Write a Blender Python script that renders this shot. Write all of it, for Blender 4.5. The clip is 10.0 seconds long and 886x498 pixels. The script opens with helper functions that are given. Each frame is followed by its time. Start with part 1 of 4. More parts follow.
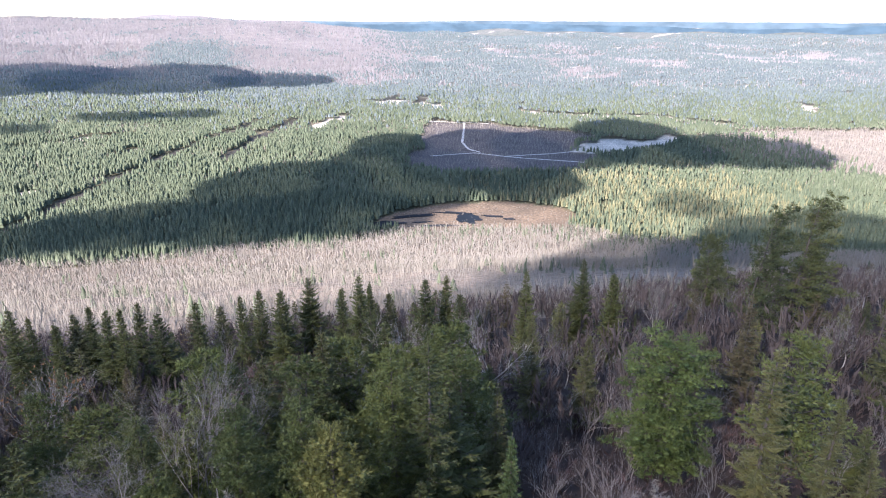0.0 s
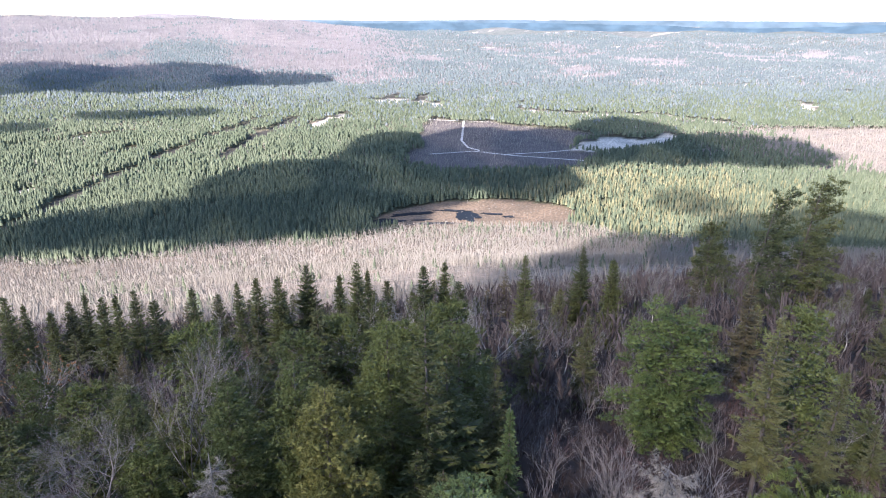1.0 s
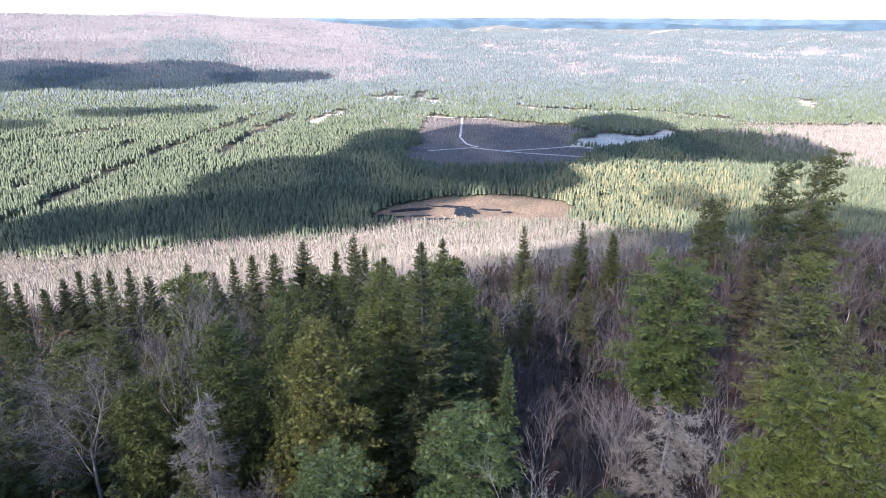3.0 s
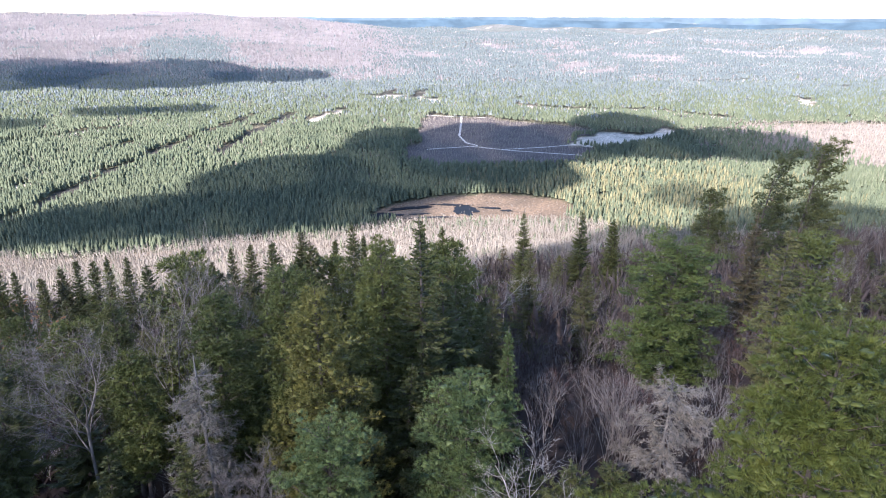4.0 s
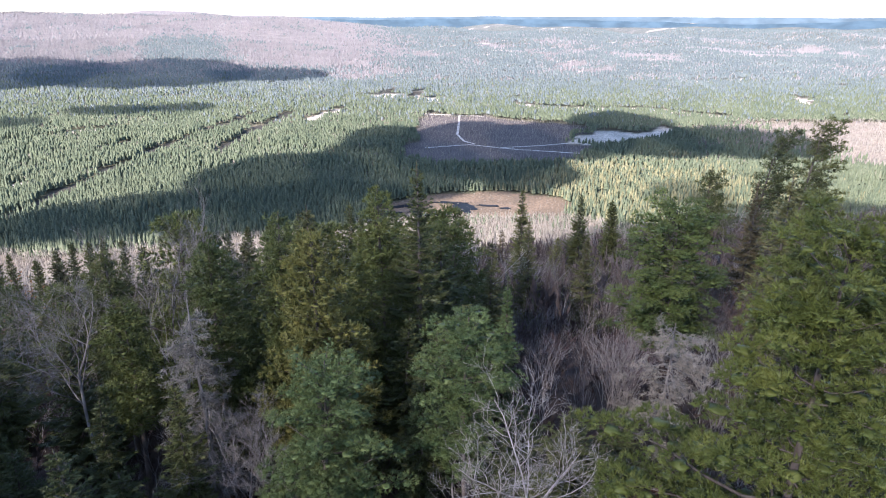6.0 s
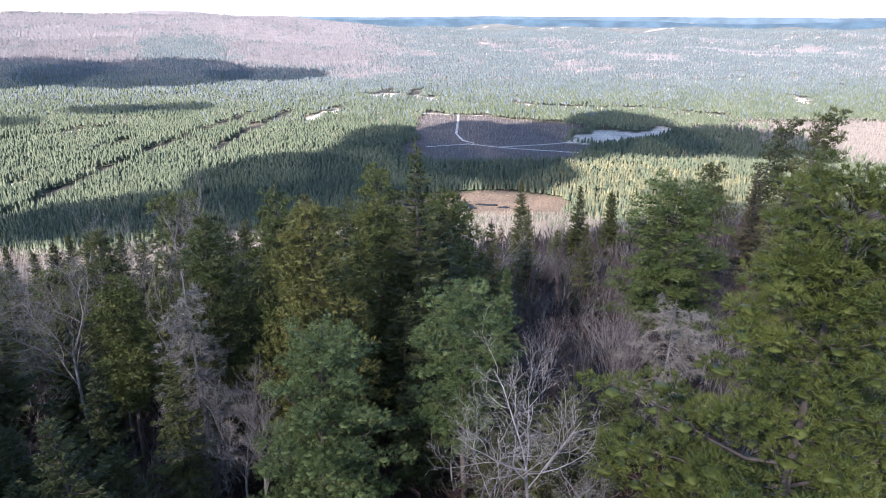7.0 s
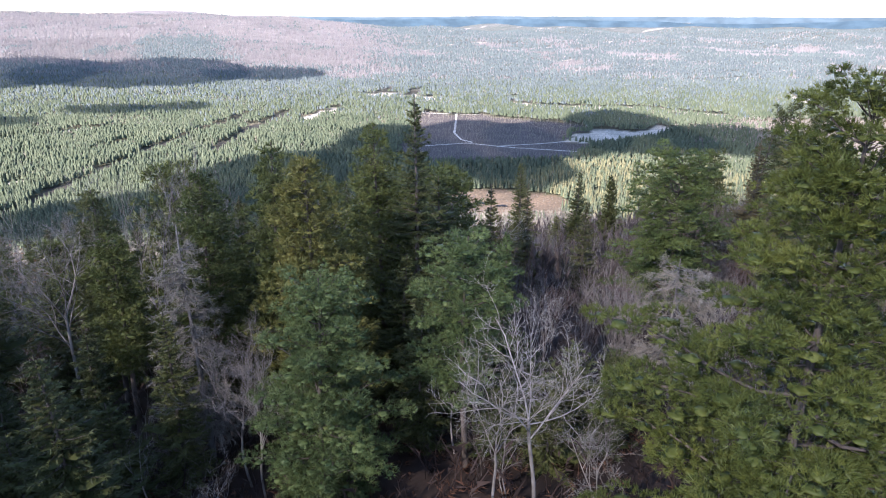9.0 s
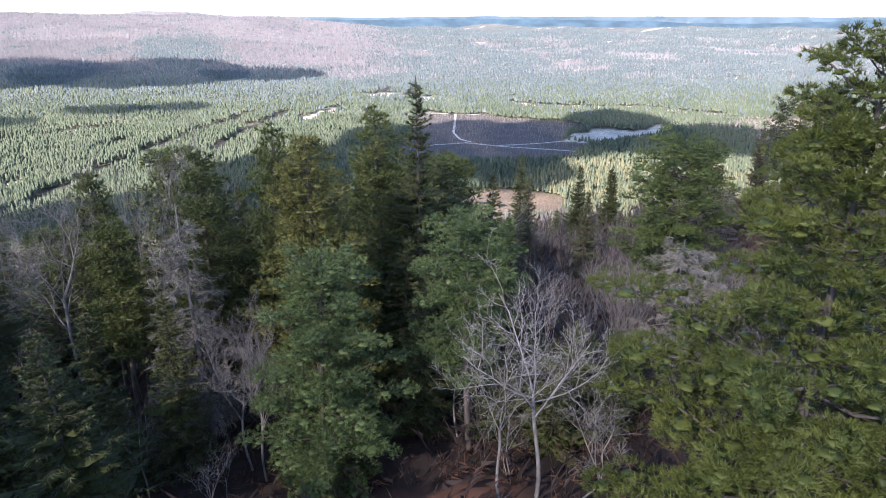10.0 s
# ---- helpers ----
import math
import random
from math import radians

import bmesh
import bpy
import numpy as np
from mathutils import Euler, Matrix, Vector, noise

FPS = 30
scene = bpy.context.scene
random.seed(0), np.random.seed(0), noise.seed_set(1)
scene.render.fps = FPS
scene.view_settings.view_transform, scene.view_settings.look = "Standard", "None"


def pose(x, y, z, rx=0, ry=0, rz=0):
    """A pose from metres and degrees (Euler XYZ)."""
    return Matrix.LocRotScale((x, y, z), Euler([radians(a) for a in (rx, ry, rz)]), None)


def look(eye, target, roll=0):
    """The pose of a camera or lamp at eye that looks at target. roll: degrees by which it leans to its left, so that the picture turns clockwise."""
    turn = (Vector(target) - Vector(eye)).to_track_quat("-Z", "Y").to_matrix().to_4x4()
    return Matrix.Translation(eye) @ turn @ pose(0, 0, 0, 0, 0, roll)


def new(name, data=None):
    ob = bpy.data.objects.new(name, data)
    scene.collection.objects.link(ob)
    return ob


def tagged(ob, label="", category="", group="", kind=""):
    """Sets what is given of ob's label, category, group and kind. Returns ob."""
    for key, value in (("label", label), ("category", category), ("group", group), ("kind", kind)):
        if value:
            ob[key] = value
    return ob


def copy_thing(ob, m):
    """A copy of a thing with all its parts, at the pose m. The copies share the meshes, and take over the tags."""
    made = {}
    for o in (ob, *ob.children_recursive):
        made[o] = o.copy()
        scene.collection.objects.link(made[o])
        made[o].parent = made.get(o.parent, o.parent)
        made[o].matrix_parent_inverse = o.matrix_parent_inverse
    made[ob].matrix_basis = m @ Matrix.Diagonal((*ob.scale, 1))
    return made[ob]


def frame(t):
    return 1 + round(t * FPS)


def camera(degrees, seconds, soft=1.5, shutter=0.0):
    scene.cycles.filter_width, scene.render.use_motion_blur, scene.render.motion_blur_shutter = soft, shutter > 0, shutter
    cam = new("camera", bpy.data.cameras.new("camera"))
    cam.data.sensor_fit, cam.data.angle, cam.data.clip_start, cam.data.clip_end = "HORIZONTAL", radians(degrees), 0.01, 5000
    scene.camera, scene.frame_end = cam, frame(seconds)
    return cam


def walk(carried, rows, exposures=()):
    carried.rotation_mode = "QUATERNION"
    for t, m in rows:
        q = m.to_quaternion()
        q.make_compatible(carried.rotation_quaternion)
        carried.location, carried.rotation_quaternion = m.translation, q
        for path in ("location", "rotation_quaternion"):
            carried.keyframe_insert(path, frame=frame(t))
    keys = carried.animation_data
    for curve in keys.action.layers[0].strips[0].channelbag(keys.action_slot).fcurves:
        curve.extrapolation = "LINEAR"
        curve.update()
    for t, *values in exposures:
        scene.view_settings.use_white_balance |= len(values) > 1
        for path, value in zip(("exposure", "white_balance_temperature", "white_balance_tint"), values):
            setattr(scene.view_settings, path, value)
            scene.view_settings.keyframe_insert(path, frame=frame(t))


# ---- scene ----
# The origin lies under the first camera; the valley floor is at z = 0.
S = 12.0
TOP = 208.0

# ---------------------------------------------------------------- camera
cam = camera(68.0, 10.0, soft=1.1)
FLIGHT = (
    (0.0, 0.000, 0.000, 0.000, 0.000, -19.654, 0.0),
    (0.5, 0.006, 0.000, -0.070, -0.012, -19.684, 0.0),
    (1.0, 0.011, 0.000, -0.144, -0.049, -19.713, 0.0),
    (1.5, 0.015, -0.002, -0.213, -0.085, -19.738, 0.0),
    (2.0, 0.018, -0.005, -0.278, -0.112, -19.768, 0.0),
    (2.5, 0.019, -0.011, -0.336, -0.149, -19.805, 0.01),
    (4.0, 0.020, -0.026, -0.501, -0.243, -19.889, 0.05),
    (4.5, 0.020, -0.032, -0.551, -0.285, -19.893, 0.06),
    (5.0, 0.020, -0.041, -0.599, -0.330, -19.898, 0.06),
    (5.5, 0.020, -0.050, -0.645, -0.374, -19.903, 0.06),
    (7.0, 0.021, -0.062, -0.780, -0.512, -19.905, 0.03),
    (7.5, 0.021, -0.064, -0.821, -0.555, -19.904, 0.02),
    (8.0, 0.021, -0.066, -0.860, -0.599, -19.901, 0.01),
    (8.5, 0.019, -0.069, -0.896, -0.645, -19.892, 0.02),
    (9.0, 0.016, -0.071, -0.932, -0.686, -19.886, 0.05),
    (9.5, 0.012, -0.071, -0.965, -0.730, -19.870, 0.09),
    (10.0, 0.006, -0.071, -1.000, -0.780, -19.860, 0.14),
)
EXPOSURE = 2.07
walk(cam, [(t, pose(x * S, y * S, TOP + z * S, 90 + pitch, roll, yaw)) for t, x, y, z, yaw, pitch, roll in FLIGHT],
     exposures=((0.0, EXPOSURE - 0.03, 5800, 23), (2.5, EXPOSURE + 0.06, 5800, 23), (4.5, EXPOSURE + 0.05, 5800, 23), (5.5, EXPOSURE - 0.08, 5800, 23), (7.5, EXPOSURE - 0.12, 5800, 23), (10.0, EXPOSURE - 0.1, 5800, 23)))

# ---------------------------------------------------------------- sky and sun
SUN_AZIMUTH, SUN_HEIGHT = -145.0, 33.0      # degrees clockwise from +y, above the horizon
to_sun = Vector((math.sin(radians(SUN_AZIMUTH)) * math.cos(radians(SUN_HEIGHT)),
                 math.cos(radians(SUN_AZIMUTH)) * math.cos(radians(SUN_HEIGHT)), math.sin(radians(SUN_HEIGHT))))
world = bpy.data.worlds.new("sky")
scene.world = world
world.use_nodes = True
wn = world.node_tree
sky = wn.nodes.new("ShaderNodeTexSky")
sky.sky_type = "NISHITA"
sky.sun_disc = False
sky.sun_elevation, sky.sun_rotation = radians(SUN_HEIGHT), radians(SUN_AZIMUTH % 360)
sky.altitude, sky.air_density, sky.dust_density, sky.ozone_density = 200, 1.0, 0.4, 1.5
wn.nodes["Background"].inputs[1].default_value = 0.105
wn.links.new(sky.outputs[0], wn.nodes["Background"].inputs[0])

sun = new("sun", bpy.data.lights.new("sun", "SUN"))
sun.data.energy, sun.data.angle, sun.data.color = 5.0, radians(0.53), (1.0, 0.93, 0.82)
sun.matrix_world = look(to_sun * 2000, (0, 0, 0))

# ---------------------------------------------------------------- materials


def material(name, rough=0.8):
    m = bpy.data.materials.new(name)
    m.use_nodes = True
    b = m.node_tree.nodes["Principled BSDF"]
    b.inputs["Roughness"].default_value = rough
    b.inputs["Specular IOR Level"].default_value = 0.25
    return m, m.node_tree.nodes, m.node_tree.links, b


def noise_node(n, l, scale, detail=4.0, kind="Object", stretch=None):
    t = n.new("ShaderNodeTexNoise")
    t.inputs["Scale"].default_value, t.inputs["Detail"].default_value = scale, detail
    c = n.new("ShaderNodeTexCoord")
    if stretch:
        mp = n.new("ShaderNodeMapping")
        mp.inputs["Scale"].default_value = stretch
        l.new(c.outputs[kind], mp.inputs[0])
        l.new(mp.outputs[0], t.inputs["Vector"])
    else:
        l.new(c.outputs[kind], t.inputs["Vector"])
    return t


def ramp(n, l, source, stops):
    r = n.new("ShaderNodeValToRGB")
    while len(r.color_ramp.elements) < len(stops):
        r.color_ramp.elements.new(0.5)
    for e, (p, c) in zip(r.color_ramp.elements, stops):
        e.position, e.color = p, (*c, 1)
    l.new(source, r.inputs[0])
    return r


def blend(n, l, kind, fac, a, b):
    m = n.new("ShaderNodeMix")
    m.data_type, m.blend_type = "RGBA", kind
    if isinstance(fac, float):
        m.inputs[0].default_value = fac
    else:
        l.new(fac, m.inputs[0])
    for k, v in ((6, a), (7, b)):
        if isinstance(v, tuple):
            m.inputs[k].default_value = (*v, 1)
        else:
            l.new(v, m.inputs[k])
    return m.outputs[2]


def thin_light(n, l, b, colour, share):
    """Lets some light through thin leaves."""
    tr = n.new("ShaderNodeBsdfTranslucent")
    mx = n.new("ShaderNodeMixShader")
    mx.inputs[0].default_value = share
    out = n["Material Output"]
    l.new(colour, tr.inputs[0])
    l.new(b.outputs[0], mx.inputs[1])
    l.new(tr.outputs[0], mx.inputs[2])
    l.new(mx.outputs[0], out.inputs[0])


def needle_material(name, dark, mid, light):
    """Needles: clumps of light and dark growth, every tree a little different."""
    m, n, l, b = material(name, 0.55)
    t = noise_node(n, l, 1.3, 5.0)
    r = ramp(n, l, t.outputs[0], ((0.25, dark), (0.5, mid), (0.75, light)))
    info = n.new("ShaderNodeObjectInfo")
    rr = ramp(n, l, info.outputs["Random"], ((0.0, (0.78, 0.80, 0.80)), (1.0, (1.25, 1.18, 1.1))))
    c = blend(n, l, "MULTIPLY", 1.0, r.outputs[0], rr.outputs[0])
    l.new(c, b.inputs["Base Color"])
    thin_light(n, l, b, c, 0.12)
    return m


def bark_material(name, dark, light, scale=6.0):
    m, n, l, b = material(name, 0.9)
    t = noise_node(n, l, scale, 6.0, stretch=(1, 1, 0.25))
    r = ramp(n, l, t.outputs[0], ((0.3, dark), (0.7, light)))
    info = n.new("ShaderNodeObjectInfo")
    rr = ramp(n, l, info.outputs["Random"], ((0.0, (0.75, 0.75, 0.77)), (1.0, (1.2, 1.16, 1.12))))
    l.new(blend(n, l, "MULTIPLY", 1.0, r.outputs[0], rr.outputs[0]), b.inputs["Base Color"])
    bp = n.new("ShaderNodeBump")
    bp.inputs["Strength"].default_value = 0.5
    bp.inputs["Distance"].default_value = 0.02
    l.new(t.outputs[0], bp.inputs["Height"])
    l.new(bp.outputs[0], b.inputs["Normal"])
    return m


def wood_stuff_material(name, stops, share=0.15, scale=0.012):
    """Far woods: each tree has a tone of its own, and stands differ from each other."""
    m, n, l, b = material(name, 0.8)
    a = n.new("ShaderNodeAttribute")
    a.attribute_name = "tone"
    t = noise_node(n, l, scale, 3.0)
    mixed = n.new("ShaderNodeMath")
    mixed.operation = "MULTIPLY_ADD"
    mixed.inputs[1].default_value = 0.55
    half = n.new("ShaderNodeMath")
    half.operation = "MULTIPLY"
    half.inputs[1].default_value = 0.45
    l.new(t.outputs[0], half.inputs[0])
    l.new(a.outputs["Fac"], mixed.inputs[0])
    l.new(half.outputs[0], mixed.inputs[2])
    r = ramp(n, l, mixed.outputs[0], stops)
    l.new(r.outputs[0], b.inputs["Base Color"])
    if share:
        thin_light(n, l, b, r.outputs[0], share)
    return m


PINE = needle_material("pine_needles", (0.042, 0.053, 0.015), (0.078, 0.094, 0.026), (0.124, 0.134, 0.042))
WARM_PINE = needle_material("warm_pine_needles", (0.040, 0.053, 0.012), (0.076, 0.094, 0.020), (0.128, 0.142, 0.034))
PINE_BLUE = needle_material("blue_pine_needles", (0.044, 0.066, 0.022), (0.088, 0.122, 0.041), (0.148, 0.182, 0.066))
SPRUCE = needle_material("spruce_needles", (0.038, 0.046, 0.016), (0.072, 0.083, 0.027), (0.118, 0.121, 0.042))
OLIVE = needle_material("olive_spruce_needles", (0.048, 0.052, 0.018), (0.088, 0.091, 0.034), (0.142, 0.138, 0.057))
BRIGHT_PINE = needle_material("bright_pine_needles", (0.038, 0.058, 0.016), (0.080, 0.108, 0.029), (0.132, 0.156, 0.047))
YELLOW = needle_material("yellow_green_needles", (0.056, 0.060, 0.016), (0.110, 0.110, 0.028), (0.180, 0.168, 0.048))
RUST = needle_material("rusty_needles", (0.050, 0.045, 0.022), (0.092, 0.076, 0.036), (0.140, 0.105, 0.055))
LICHEN = needle_material("grey_lichen_twigs", (0.128, 0.112, 0.090), (0.235, 0.210, 0.172), (0.345, 0.315, 0.265))
DRY_LEAF = needle_material("dry_orange_leaves", (0.12, 0.06, 0.024), (0.19, 0.105, 0.042), (0.27, 0.165, 0.07))
RED_TWIG = needle_material("red_brown_twigs", (0.085, 0.040, 0.032), (0.13, 0.065, 0.05), (0.18, 0.10, 0.08))
BARK = bark_material("pine_bark", (0.045, 0.036, 0.030), (0.14, 0.118, 0.10))
DEAD_WOOD = bark_material("dead_grey_wood", (0.085, 0.078, 0.070), (0.22, 0.205, 0.185))
GREY_BARK = bark_material("grey_bark", (0.115, 0.10, 0.09), (0.29, 0.262, 0.236))
PALE_BARK = bark_material("pale_birch_bark", (0.20, 0.18, 0.16), (0.44, 0.41, 0.365))
SILVER_BARK = bark_material("silver_grey_bark", (0.125, 0.113, 0.10), (0.31, 0.285, 0.25))
TWIG = bark_material("grey_twigs", (0.100, 0.080, 0.070), (0.228, 0.190, 0.170))
MAUVE_TWIG = bark_material("mauve_twigs", (0.095, 0.076, 0.074), (0.205, 0.166, 0.16))

FAR_CONIFER = wood_stuff_material("far_conifers", ((0.15, (0.052, 0.072, 0.046)), (0.5, (0.094, 0.112, 0.062)), (0.85, (0.152, 0.164, 0.100))))
FAR_HARDWOOD = wood_stuff_material("far_bare_hardwood", ((0.15, (0.135, 0.113, 0.092)), (0.5, (0.212, 0.189, 0.150)), (0.85, (0.29, 0.260, 0.222))), 0.0)
GOLD = wood_stuff_material("golden_larch", ((0.15, (0.104, 0.104, 0.054)), (0.5, (0.160, 0.152, 0.076)), (0.85, (0.225, 0.208, 0.112))))
# Far copies of both woods, with the haze of distance mixed into their colours.
HAZY_CONIFER = wood_stuff_material("hazy_conifers", ((0.15, (0.070, 0.096, 0.100)), (0.5, (0.112, 0.134, 0.128)), (0.85, (0.180, 0.200, 0.178))))
HAZY_HARDWOOD = wood_stuff_material("hazy_bare_hardwood", ((0.15, (0.160, 0.147, 0.143)), (0.5, (0.226, 0.208, 0.200)), (0.85, (0.30, 0.278, 0.266))), 0.0)

# ---------------------------------------------------------------- shape of the land
LAND_Y = np.array([-400, -60, 0, 16, 36, 60, 96, 144, 240, 360, 480, 564, 625, 760, 1340, 1560, 2160, 3000, 3600, 5200], float)
LAND_Z = np.array([214, 189, 184.5, 181, 176.8, 168.4, 158.8, 137, 97.6, 65, 25.6, 9, 1.5, 0.5, 5, 13, 50, 82, 96, 100], float)
LAND_S = np.gradient(LAND_Z, LAND_Y)


def smooth(a, b, v):
    t = np.clip((v - a) / (b - a), 0, 1)
    return t * t * (3 - 2 * t)


def profile(y):
    y = np.clip(y, LAND_Y[0], LAND_Y[-1])
    i = np.clip(np.searchsorted(LAND_Y, y) - 1, 0, len(LAND_Y) - 2)
    h = LAND_Y[i + 1] - LAND_Y[i]
    t = (y - LAND_Y[i]) / h
    return ((2 * t**3 - 3 * t**2 + 1) * LAND_Z[i] + (t**3 - 2 * t**2 + t) * h * LAND_S[i]
            + (3 * t**2 - 2 * t**3) * LAND_Z[i + 1] + (t**3 - t**2) * h * LAND_S[i + 1])


def waves(x, y, size, seed):
    """Smooth unevenness between -1 and 1."""
    r = np.random.RandomState(seed)
    z = np.zeros(np.shape(x))
    for k in range(7):
        a, p = r.uniform(0, math.tau, 2)
        f = r.uniform(0.7, 2.2) / size * math.tau / 2
        z = z + np.sin((x * math.cos(a) + y * math.sin(a)) * f + p) / 7 * 1.6
    return z


def ground(x, y):
    """The height of the land."""
    x, y = np.asarray(x, float), np.asarray(y, float)
    z = profile(y + 0.25 * np.maximum(-x, 0) * smooth(150, 350, y))
    z = z + np.clip(x, -60, 60) * 0.1 * (1 - smooth(100, 220, y))
    z = z + 78 * smooth(0.02, -0.36, x / np.maximum(y, 300)) * smooth(1850, 3450, y)
    z = z + waves(x, y, 420, 3) * 15 * smooth(1900, 3000, y)
    z = z + waves(x, y, 700, 17) * 20 * smooth(2200, 3100, y)
    z = z + waves(x, y, 60, 5) * 2.2 * smooth(120, 220, y) * (1 - smooth(480, 640, y))
    return z + waves(x, y, 6, 7) * 0.25


def inside(x, y, corners):
    """Which points lie in the outline."""
    hit = np.zeros(np.shape(x), bool)
    for (x0, y0), (x1, y1) in zip(corners, corners[1:] + corners[:1]):
        hit ^= ((y0 > y) != (y1 > y)) & (x < (x1 - x0) * (y - y0) / (y1 - y0 + 1e-9) + x0)
    return hit


def near_line(x, y, line):
    """The distance to a broken line."""
    best = np.full(np.shape(x), 1e9)
    for (x0, y0), (x1, y1) in zip(line, line[1:]):
        dx, dy = x1 - x0, y1 - y0
        t = np.clip(((x - x0) * dx + (y - y0) * dy) / (dx * dx + dy * dy), 0, 1)
        best = np.minimum(best, np.hypot(x - x0 - t * dx, y - y0 - t * dy))
    return best


BOG = [(-85, 648), (-52, 705), (10, 742), (76, 748), (135, 722), (150, 680), (120, 640), (67, 640), (27, 640), (-13, 632), (-59, 636)]
CLEARCUT = [(-42, 1090), (-27, 1335), (85, 1310), (227, 1225), (258, 1173), (215, 1049), (239, 996), (178, 902), (92, 880), (-19, 870), (-48, 960)]
MEADOW = [(215, 1049), (265, 1150), (300, 1165), (342, 1140), (400, 1190), (425, 1150), (400, 1110), (342, 1070), (281, 1024)]
GREY_WOOD = [(420, 1160), (560, 1230), (900, 1240), (900, 880), (640, 830), (486, 900), (400, 980)]
CUT_LINES = [[(-445, 600), (-437, 645), (-436, 834), (-421, 1024), (-400, 1149), (-355, 1325)], [(-331, 976), (-324, 1125), (-298, 1325)],
             [(-511, 1008), (-479, 1066)], [(-130, 1560), (-110, 1640)], [(-60, 1560), (-40, 1620)]]
GRAVEL = [(16, [(-240, 1235), (-232, 1300), (-205, 1370)]), (16, [(-735, 1000), (-677, 1066), (-651, 1102), (-617, 1140)]), (18, [(-617, 1140), (-560, 1165)]),
          (30, [(-160, 1550), (-110, 1554)]), (26, [(-51, 1530), (8, 1515)]), (17, [(179, 1440), (267, 1391), (441, 1377), (557, 1290)]), (18, [(787, 1430), (831, 1525)]),
          (16, [(-560, 760), (-500, 775)])]
LANE = [[(43, 1325), (37, 1200), (33, 1125), (42, 1066), (60, 1040)], [(-21, 1012), (50, 1036), (95, 1010), (126, 996), (215, 965)], [(95, 1010), (170, 1030), (218, 1050)], [(-27, 1335), (90, 1310)]]


def wobble(x, y, size, seed, metres):
    return x + waves(x, y, size, seed) * metres, y + waves(x, y, size, seed + 1) * metres


def grain(x, y):
    """A number between 0 and 1 for each place, without order."""
    v = np.sin(x * 12.9898 + y * 78.233) * 43758.5453
    return v - np.floor(v)


def hardwood_share(x, y):
    """How many of the trees beyond the flats are bare hardwoods."""
    far = waves(x, y, 300, 21) + 0.7 * waves(x, y, 120, 23) + 0.4 * waves(x, y, 50, 25)
    share = smooth(-0.5, 0.9, far + smooth(1650, 2400, y) * 0.55 - 0.5) * smooth(1500, 1800, y)
    share = share * (1 - 0.6 * smooth(2600, 3200, y))
    hill = smooth(0.02, -0.14, x / np.maximum(y, 300)) * smooth(1780, 2050, y)
    wooded = np.hypot((x + 850 + 0.25 * (y - 2330)) / 170, (y - 2300) / 340) + 0.35 * far
    share = share * (1 - hill) + hill * np.clip(0.985 - 0.7 * smooth(1.2, 0.6, wooded) - 0.5 * smooth(0.7, 1.3, far), 0, 1)
    flats = 0.18 + 0.25 * smooth(0.1, 0.9, waves(x, y, 130, 27) + 0.5 * waves(x, y, 45, 29))
    return np.where(y > 640, np.maximum(share, flats * smooth(720, 900, y)), 0)


def cover(x, y):
    """What grows where: 0 hillside wood, 1 bare hardwood, 2 conifers, 3 bog, 4 clearcut, 5 meadow, 6 grey wood, 7 lanes and cuts."""
    wx, wy = wobble(x, y, 40, 11, 9)
    edge = 598 + 0.10 * wx + 12 * np.sin(wx / 37) - np.maximum(wx - 120, 0) * 0.55 + np.minimum(wx + 90, 0) * 0.13 + 48 * smooth(-120, -50, wx) * smooth(200, 120, wx)
    c = np.where(wy < 150, 0, np.where(wy < edge, 1, 2))
    share = hardwood_share(x, y)
    c = np.where(grain(x, y) < share, 1, c)
    pale = (waves(x / 2.2, y, 70, 81) + 0.5 * waves(x, y, 33, 83) > 0.9) & (y > 1650) & (x > -150 + 0.02 * y)
    c = np.where(pale, 8, c)
    wx, wy = wobble(wx, wy, 110, 13, 16)
    c = np.where(inside(wx, wy, GREY_WOOD), 6, c)
    c = np.where(inside(wx, wy, CLEARCUT), 4, c)
    c = np.where(inside(wx, wy, MEADOW), 5, c)
    wx, wy = wobble(x, y, 40, 11, 9)
    bx, by = wobble(x, y, 25, 31, 4)
    c = np.where(inside(bx, by, BOG), 3, c)
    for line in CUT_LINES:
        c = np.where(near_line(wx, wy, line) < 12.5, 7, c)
    for half, line in GRAVEL:
        c = np.where(near_line(wx, wy, line) < half * (1.0 + 0.5 * waves(x, y, 30, 85)), 8, c)
    return c


# ---------------------------------------------------------------- meshes
def mesh_of(name, v, f, mat, tone=None, colour=None):
    """A mesh from arrays of corners and of triangles or quads."""
    me = bpy.data.meshes.new(name)
    v, f = np.asarray(v, np.float32), np.asarray(f, np.int32)
    k = f.shape[1]
    me.vertices.add(len(v))
    me.vertices.foreach_set("co", v.ravel())
    me.loops.add(f.size)
    me.loops.foreach_set("vertex_index", f.ravel())
    me.polygons.add(len(f))
    me.polygons.foreach_set("loop_start", np.arange(0, f.size, k, dtype=np.int32))
    me.polygons.foreach_set("loop_total", np.full(len(f), k, dtype=np.int32))
    if tone is not None:
        me.attributes.new("tone", "FLOAT", "POINT").data.foreach_set("value", np.asarray(tone, np.float32))
    if colour is not None:
        me.attributes.new("cover", "FLOAT_COLOR", "POINT").data.foreach_set("color", np.asarray(colour, np.float32).ravel())
    me.update(calc_edges=True)
    me.validate()
    me.materials.append(mat)
    return me


def part(name, me, parent, label=""):
    ob = new(name, me)
    ob.parent = parent
    return tagged(ob, label) if label else ob


def unit(a):
    return a / np.maximum(np.linalg.norm(a, axis=-1, keepdims=True), 1e-9)


